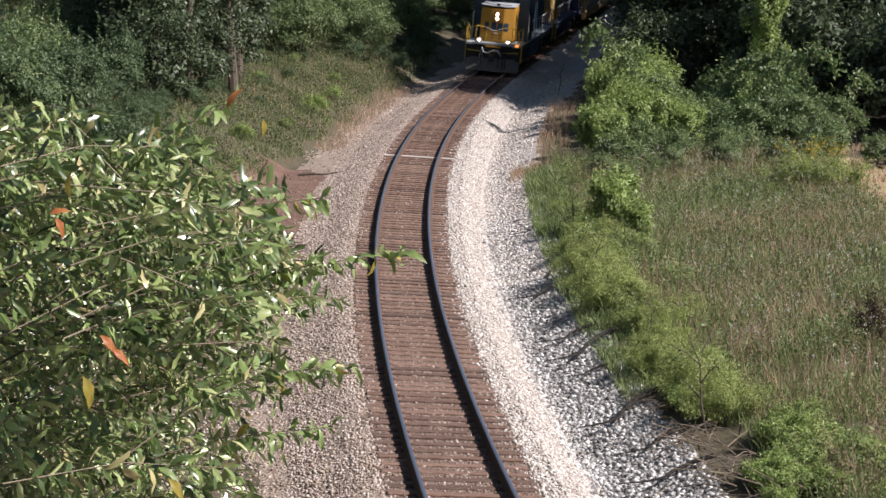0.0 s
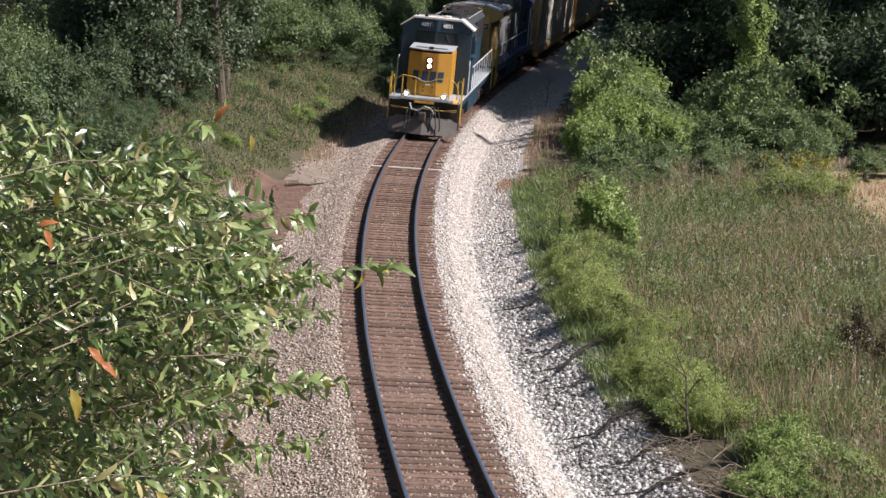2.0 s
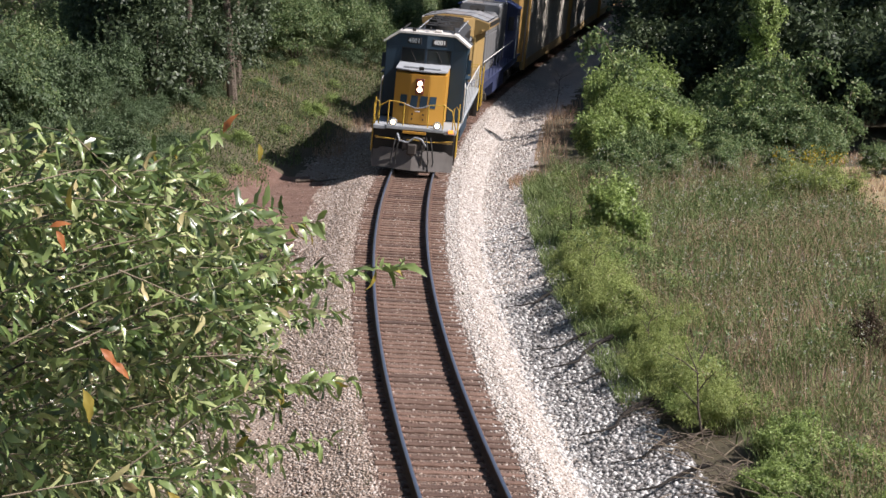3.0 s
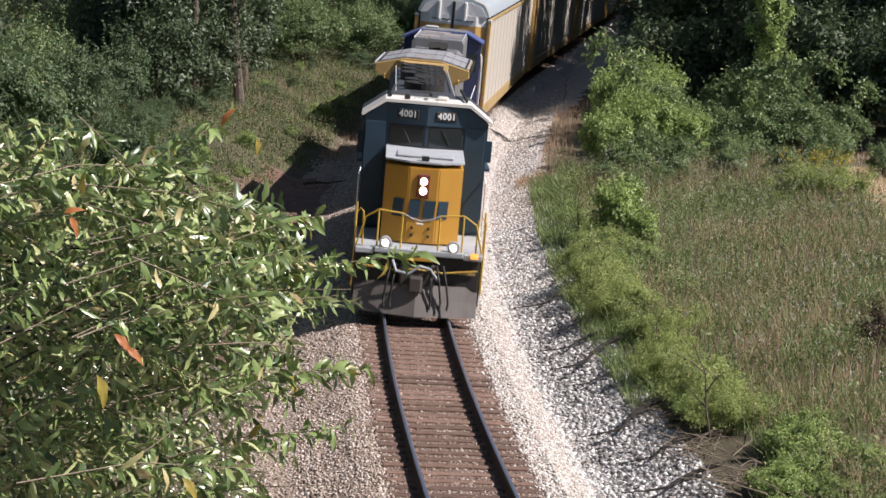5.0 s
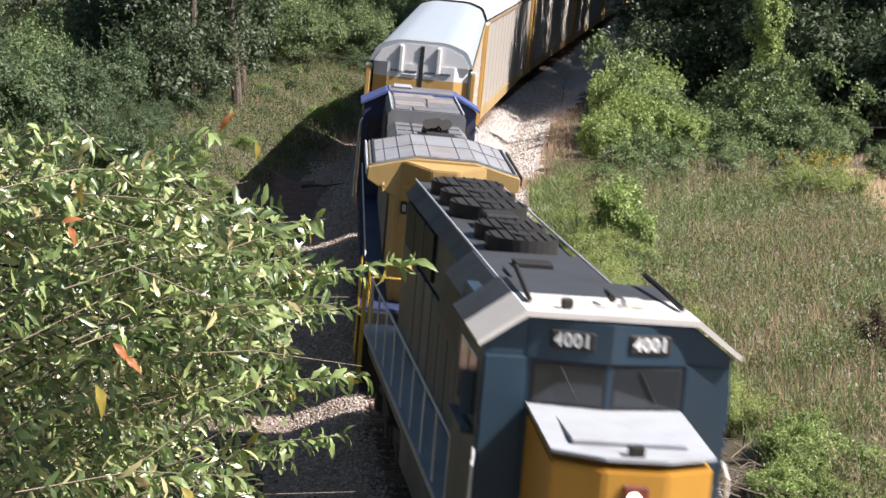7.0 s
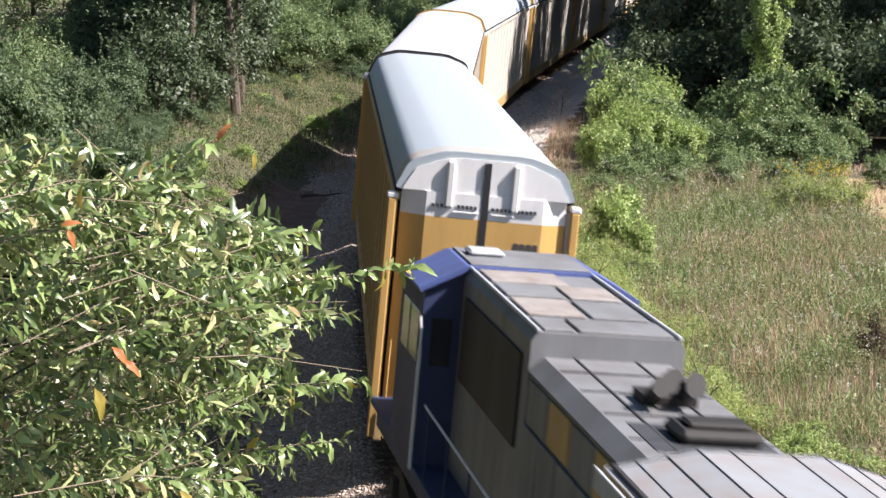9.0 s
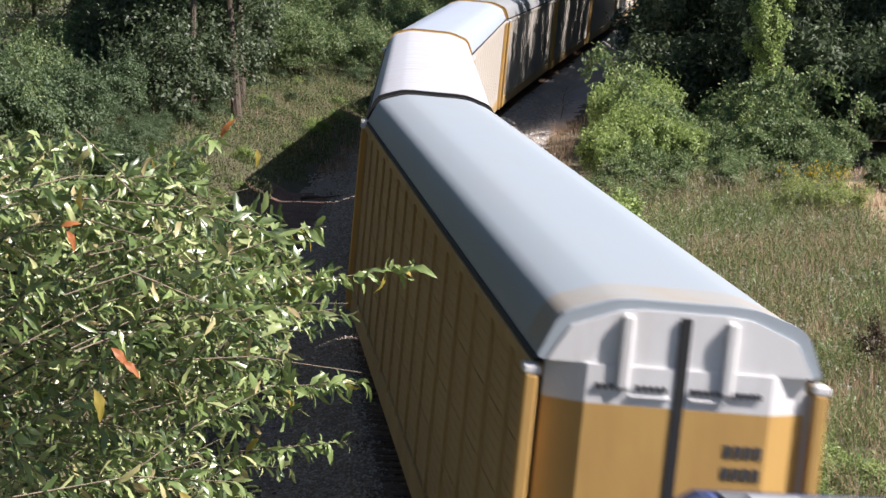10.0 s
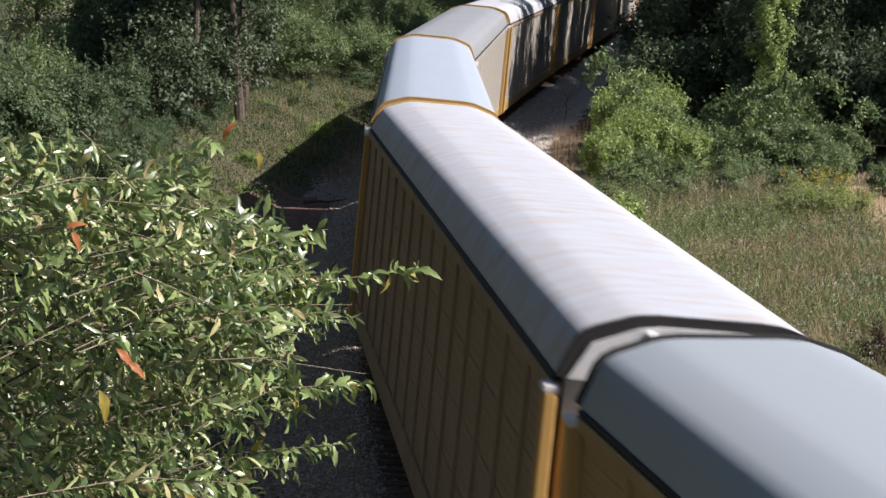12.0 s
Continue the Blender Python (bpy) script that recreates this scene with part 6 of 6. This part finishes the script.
    s0 = shrub("bank_shrub", 74, 4.2, 3.4, 24000, 0.105, LEAF_SHRUB, "leafy green shrub thicket on the bank", "shrub", 15, 0.5)
    plant(s0, [(96, -16.5), (88, -15.5), (80, -14), (90, -12.2), (72, -13), (119, -10.8)], R, (0.8, 1.15), "shrubs on the bank")
    plant(copy_thing(a, Matrix.Identity(4)), [(s + R.uniform(-1, 1), -4.9 - R.random() * 2.5) for s in range(119, 175, 3)], R, (0.7, 1.2), "shrubs on the bank")
    # dark-leaved shrubs fill the place of the shadow between the trees
    u2 = shrub("understory_shrub", 75, 4.5, 4.4, 7000, 0.19, LEAF_SHADED, "tall shrub on the bank, dark leaves standing for shade between trees", "shrub", 14, 0.55)
    spots = [(s + R.uniform(-1.5, 1.5), -foot(s) - o + R.uniform(-1, 1)) for s in range(114, 200, 6) for o in (4.2, 7.8, 12)]
    plant(copy_thing(s0, Matrix.Identity(4)), spots, R, (0.8, 1.2), "shrubs on the bank")
    spots = [(101, -12.0), (103, -14.0), (106, -12.6), (108, -14.8), (104.5, -16.4), (110, -11.6), (100, -15.0), (102, -10.4), (92, -9.8), (95, -11.2), (97.5, -10.0), (99, -12.6), (94, -13.2), (90.5, -11.4), (88, -10.6)]
    plant(u2, spots, R, (0.8, 1.2), "dark shrubs on the bank")
    # loose things beside the track
    x, y, z = on_ground(66.4, -5.2)
    st = tagged(empty("marker_post"), "narrow white marker post with dark markings beside the clay bank", "post")
    part("post", B((-0.05, 0.05, -0.03, 0.03, -0.15, 0.75), bevel=0.012), DECK_GREY, st)
    plate = part("plate", B((-0.09, 0.09, -0.05, -0.03, 0.42, 1.2), bevel=0.008), ROOF_WHITE, st, "white plate")
    for k in range(3):
        part("marking", B((-0.05, 0.05, -0.056, -0.048, 0.55 + 0.2 * k, 0.67 + 0.2 * k)), LETTER_DARK, plate)
    st.matrix_basis = pose(x, y, z, 3, -2, 20)
    x, y, z = on_ground(82.5, -3.9)
    lg = tagged(part("log", tube(bmesh.new(), [(-0.5, 0, 0.05), (0.0, 0.05, 0.08), (0.4, 0.0, 0.06), (1.2, 0.4, 0.12)], 0.07, 7, 0.02), BARK), "short dark log lying on the ballast", "log")
    lg.matrix_basis = pose(x, y, z)
    rng = np.random.default_rng(5)
    br = tagged(empty("brush_pile"), "pile of cut grey-brown branches beside the ballast", "brush pile")
    x, y, z = on_ground(64.5, -4.2)
    br.matrix_basis = pose(x, y, z, 0, 0, 15)
    for i in range(60):
        a = rng.normal() * 0.35
        o = rng.normal(size=2) * np.array([0.5, 1.0])
        l = 0.7 + rng.random() * 1.0
        zz = 0.04 + 0.25 * rng.random()
        part("stick", tube(bmesh.new(), [(o[0] - l * math.cos(a) / 2, o[1] - l * math.sin(a) / 2, zz), (o[0], o[1], zz + 0.06), (o[0] + l * math.cos(a) / 2, o[1] + l * math.sin(a) / 2, zz + 0.03)], 0.024, 5, 0.008), DARK_BARK if i % 3 else BARK, br)


right_side()
left_side()


# ---------------------------------------------------------------- the oak beside the camera
OAK_AT = Vector((-3.4, 9.2, 2.6))
boughs = []


def oak_leaf_arrays(p, way, nrm, L, W):
    """Eleven-cornered leaves with uneven lobes, folded along the midrib, tip curling."""
    n = len(p)
    rng = np.random.default_rng(n)
    side = unit(np.cross(way, nrm))
    up = np.cross(side, way)
    L, W = L[:, None], W[:, None] * (0.8 + 0.5 * rng.random((n, 1)))
    curl = rng.normal(size=(n, 1)) * 0.14
    fold = 0.16 + 0.14 * rng.normal(size=(n, 1))
    pts = [p, p + way * L * 0.5 + up * L * 0.04, p + way * L - up * L * (0.16 + curl) + side * L * curl * 0.8]
    for sg in (1, -1):
        for f, w in ((0.20, 0.30), (0.42, 0.54), (0.60, 0.40), (0.80, 0.40)):
            q = w * (0.75 + 0.5 * rng.random((n, 1)))
            pts.append(p + way * L * (f + 0.05 * rng.normal(size=(n, 1))) + side * (sg * W * q + L * curl * 0.8 * f * f) + up * (W * fold - L * (0.16 + curl) * f ** 3))
    V = np.stack(pts, 1).reshape(-1, 3)
    tri = np.array([(0, 3, 1), (3, 4, 1), (4, 5, 1), (5, 6, 1), (6, 2, 1), (0, 1, 7), (7, 1, 8), (8, 1, 9), (9, 1, 10), (10, 1, 2)])
    F = (np.arange(n)[:, None, None] * 11 + tri[None]).reshape(-1, 3)
    return V, F


def oak():
    rng = np.random.default_rng(101)
    T = tagged(empty("oak_tree", Matrix.Translation(OAK_AT)), "oak with glossy green leaves, a few turned orange", "tree")
    part("trunk", tube(bmesh.new(), [(0, 0, -1.0), (0.05, 0.1, 2.2), (0.1, 0.05, 4.6), (0.2, 0, 6.6)], 0.16, 10, 0.05), BARK, T)
    tops = (6.3, 5.6, 4.8)
    me = {}
    for key, mat in (("green", LEAF_OAK), ("orange", LEAF_ORANGE), ("yellow", LEAF_YELLOW)):
        V, F = oak_leaf_arrays(np.zeros((1, 3)), np.array([[1.0, 0, 0]]), np.array([[0, 0, 1.0]]), np.array([0.1]), np.array([0.030]))
        o = raw("leaf", V, F, mat)
        me[key] = o.data
        bpy.data.objects.remove(o)
    # how far the boughs reach to the right, by depth below the eye (metres at nine metres off)
    drop = [0.75, 0.95, 1.12, 1.22, 1.30, 1.42, 1.55, 1.70, 1.85, 2.05, 2.30, 2.55]
    reach = [-1.75, -1.06, -0.78, -0.66, -0.57, -0.52, -0.48, -0.54, -0.60, -0.66, -0.70, -0.62]
    for g, (z0, z1, n_twig) in enumerate(((0.84, 1.45, 140), (1.3, 1.92, 165), (1.85, 2.75, 185))):
        bough = empty("bough", Matrix.Identity(4), T)
        P, Wy, N, Ln = [], [], [], []
        singles = []
        tubes = []
        for i in range(n_twig):
            dz = z0 + (z1 - z0) * rng.random()
            y = 7.8 + 3.2 * rng.random()
            k = y / 9.0
            end_x = (np.interp(dz, drop, reach) + 0.09 * rng.normal() - 0.02 - 1.3 * rng.random()) * k
            end = np.array([end_x, y, EYE[2] - dz * k])
            ln = 0.35 + 0.45 * rng.random()
            ang = rng.normal() * 0.42 + 0.08
            if g == 0:
                ang = abs(ang)
            start = end - np.array([math.cos(ang), 0.45 * rng.normal(), math.sin(ang)]) * ln
            tubes.append((start, end))
        # long shoots that stand out over the track
        longs = {0: [((-1.55, 8.6, 1.26), (-0.86, 8.9, 0.83)), ((-1.5, 8.7, 1.38), (-0.45, 9.0, 1.22)), ((-1.5, 8.7, 1.32), (-0.75, 8.8, 1.04))],
                 1: [((-1.3, 8.6, 1.66), (-0.17, 8.9, 1.43)), ((-1.3, 8.5, 1.60), (-0.42, 8.8, 1.56)), ((-1.2, 8.4, 1.72), (-0.36, 8.6, 1.80))],
                 2: [((-1.4, 8.5, 1.98), (-0.36, 8.7, 1.86)), ((-1.3, 8.6, 2.25), (-0.42, 8.7, 2.10)), ((-1.3, 8.7, 2.45), (-0.40, 8.8, 2.36)), ((-1.2, 8.6, 2.66), (-0.46, 8.7, 2.55))]}[g]
        for a, b in longs:
            tubes.append((np.array([a[0], a[1], EYE[2] - a[2]]), np.array([b[0], b[1], EYE[2] - b[2]])))
        o = np.array(OAK_AT)
        root = np.array([0.1, 0.0, tops[g]])
        for q, (a, b) in enumerate(tubes):
            is_long = q >= n_twig
            a, b = a - o, b - o
            l = np.linalg.norm(b - a)
            sag = np.array([0, 0, -0.05 * l])
            mid = (a + b) / 2 - sag
            part("twig", tube(bmesh.new(), [a, mid, b], 0.0032 if not is_long else 0.0042, 5, 0.0015), TWIG, bough)
            if q % 11 == 0:
                part("limb", tube(bmesh.new(), [root, (root + a) / 2 + np.array([-0.1, 0.6, -0.25]), a], 0.012, 6, 0.004), DARK_BARK, bough)
            m = int(l / 0.017)
            f = np.linspace(0.05 if not is_long else 0.35, 1.0, m) ** 0.8 + rng.normal(size=m) * 0.02
            pos = ((1 - f) ** 2)[:, None] * a + (2 * f * (1 - f))[:, None] * mid + (f ** 2)[:, None] * b
            along = (b - a) / l
            turn = np.arange(m) * 2.4 + rng.random() * 6
            u = unit(np.cross(along, np.array([0.1, 0.2, 0.97])))
            w = np.cross(u, along)
            out = np.cos(turn)[:, None] * u + np.sin(turn)[:, None] * w * 0.8
            way = unit(0.5 * along + 0.8 * out + rng.normal(size=(m, 3)) * 0.42 - np.array([0, 0, 0.28]))
            nrm = unit(np.array([0.3, -0.25, 0.55]) + rng.normal(size=(m, 3)) * 1.0)
            L = (0.046 + 0.070 * rng.random(m) ** 1.2) * (1 if not is_long else 0.95)
            if is_long:
                singles += list(zip(pos, way, nrm, L))
            else:
                P.append(pos), Wy.append(way), N.append(nrm), Ln.append(L)
        V, F = oak_leaf_arrays(np.concatenate(P), np.concatenate(Wy), np.concatenate(N), np.concatenate(Ln), np.concatenate(Ln) * 0.235)
        tagged(raw("foliage", V, F, LEAF_OAK, bough), kind="stuff")
        for i, (p, w, nn, l) in enumerate(singles[:110]):
            key = "green" if rng.random() > 0.03 else "yellow"
            ob = new("leaf", me[key])
            ob.parent = bough
            x = Vector(w)
            z = Vector(nn)
            yv = z.cross(x).normalized()
            z = x.cross(yv)
            ob.matrix_basis = Matrix.Translation(Vector(p)) @ Matrix((x, yv, z)).transposed().to_4x4() @ Matrix.Scale(l / 0.1, 4)
        for x, y, dz, turn, key, k in {0: [(-0.86, 8.9, 0.85, 65, "orange", 0.9), (-0.72, 8.9, 0.89, -80, "yellow", 0.7)], 1: [(-1.42, 8.1, 1.17, -60, "orange", 0.8), (-1.44, 8.1, 1.16, 20, "orange", 0.7), (-1.36, 8.1, 1.10, 100, "yellow", 0.9)], 2: [(-1.22, 7.8, 1.55, -42, "orange", 0.9), (-1.18, 7.8, 1.60, -35, "orange", 0.8), (-1.3, 7.9, 1.72, -70, "yellow", 1.2), (-1.0, 7.9, 2.1, -50, "yellow", 1.0)]}[g]:
            ob = new("leaf", me[key])
            tagged(ob, "turned orange leaf" if key == "orange" else "yellowed leaf")
            ob.parent = bough
            ob.matrix_basis = Matrix.Translation(Vector((x * 0.91, y * 0.91, EYE[2] - dz * 0.91)) - OAK_AT) @ pose(0, 0, 0, 55, -turn, 0) @ Matrix.Scale(k, 4)
        boughs.append(bough)


oak()

# sway of the boughs in the breeze: seconds, metres to the right, metres up, for the upper and the two lower boughs
SWAY_UP = [(0, 0, 0), (0.5, 0.003, -0.031), (1, 0.005, -0.02), (1.5, 0.007, -0.042), (2, 0.002, -0.02), (2.5, -0.005, -0.036), (3, -0.009, -0.067), (5, -0.042, -0.038), (5.5, -0.036, -0.034), (6, -0.038, -0.045), (6.5, -0.036, -0.045), (8.5, -0.047, -0.027), (9, -0.045, -0.047), (9.5, -0.031, -0.005), (10, -0.034, -0.025), (10.5, -0.031, -0.027), (11, -0.04, -0.005), (11.5, -0.047, -0.019), (12, -0.038, -0.018)]
SWAY_LOW = [(0, 0, 0), (0.5, 0.001, -0.012), (1, 0.005, -0.016), (1.5, 0.007, -0.013), (2, 0.007, -0.009), (2.5, 0.005, -0.011), (3, 0.009, -0.025), (5, 0.03, 0.031), (5.5, 0.026, 0.018), (6, 0.025, 0.03), (6.5, 0.029, 0.006), (8.5, 0.029, 0.039), (9, 0.031, 0.031), (9.5, 0.025, 0.022), (10, 0.029, 0.034), (10.5, 0.03, 0.036), (11, 0.03, 0.038), (11.5, 0.04, 0.04), (12, 0.036, 0.045)]


def sway_tree():
    for ob, rows in zip(boughs, (SWAY_UP, SWAY_LOW, SWAY_LOW)):
        walk(ob, [(t, pose(x, 0, z)) for t, x, z in rows])


# ---------------------------------------------------------------- what moves
def vehicle_pose(t, offset, p0, p1):
    """A vehicle's pose from its two pivots on the line."""
    s = LEAD - run(t) + offset
    a, b = at(s + p0, 0.0, RAIL_TOP), at(s + p1, 0.0, RAIL_TOP)
    dx, dy = b[0] - a[0], b[1] - a[1]
    turn = math.atan2(-dx, dy)
    k = p0 / math.hypot(dx, dy)
    # the tall wagons come upright where the track levels out beyond the curve
    lean = LEAN if p0 > 3.5 else float(np.interp(s + (p0 + p1) / 2, [15, 23, 32], [0.0, 1.2, LEAN]))
    return pose(a[0] - dx * k, a[1] - dy * k, a[2], 0, 0, math.degrees(turn)) @ pose(0, 0, 0, 0, lean, 0)


def motions():
    times = [i * 0.25 for i in range(int(SECONDS / 0.25) + 1)]
    for thing, offset, p0, p1 in vehicles:
        walk(thing, [(t, vehicle_pose(t, offset, p0, p1)) for t in times])
    steps = [i / 15 for i in range(int(SECONDS * 15) + 1)]
    for ob, y in spinning:
        walk(ob, [(t, pose(0, y, WHEEL_R, math.degrees(run(t) / WHEEL_R) % 360.0)) for t in steps])
    sway_tree()


motions()
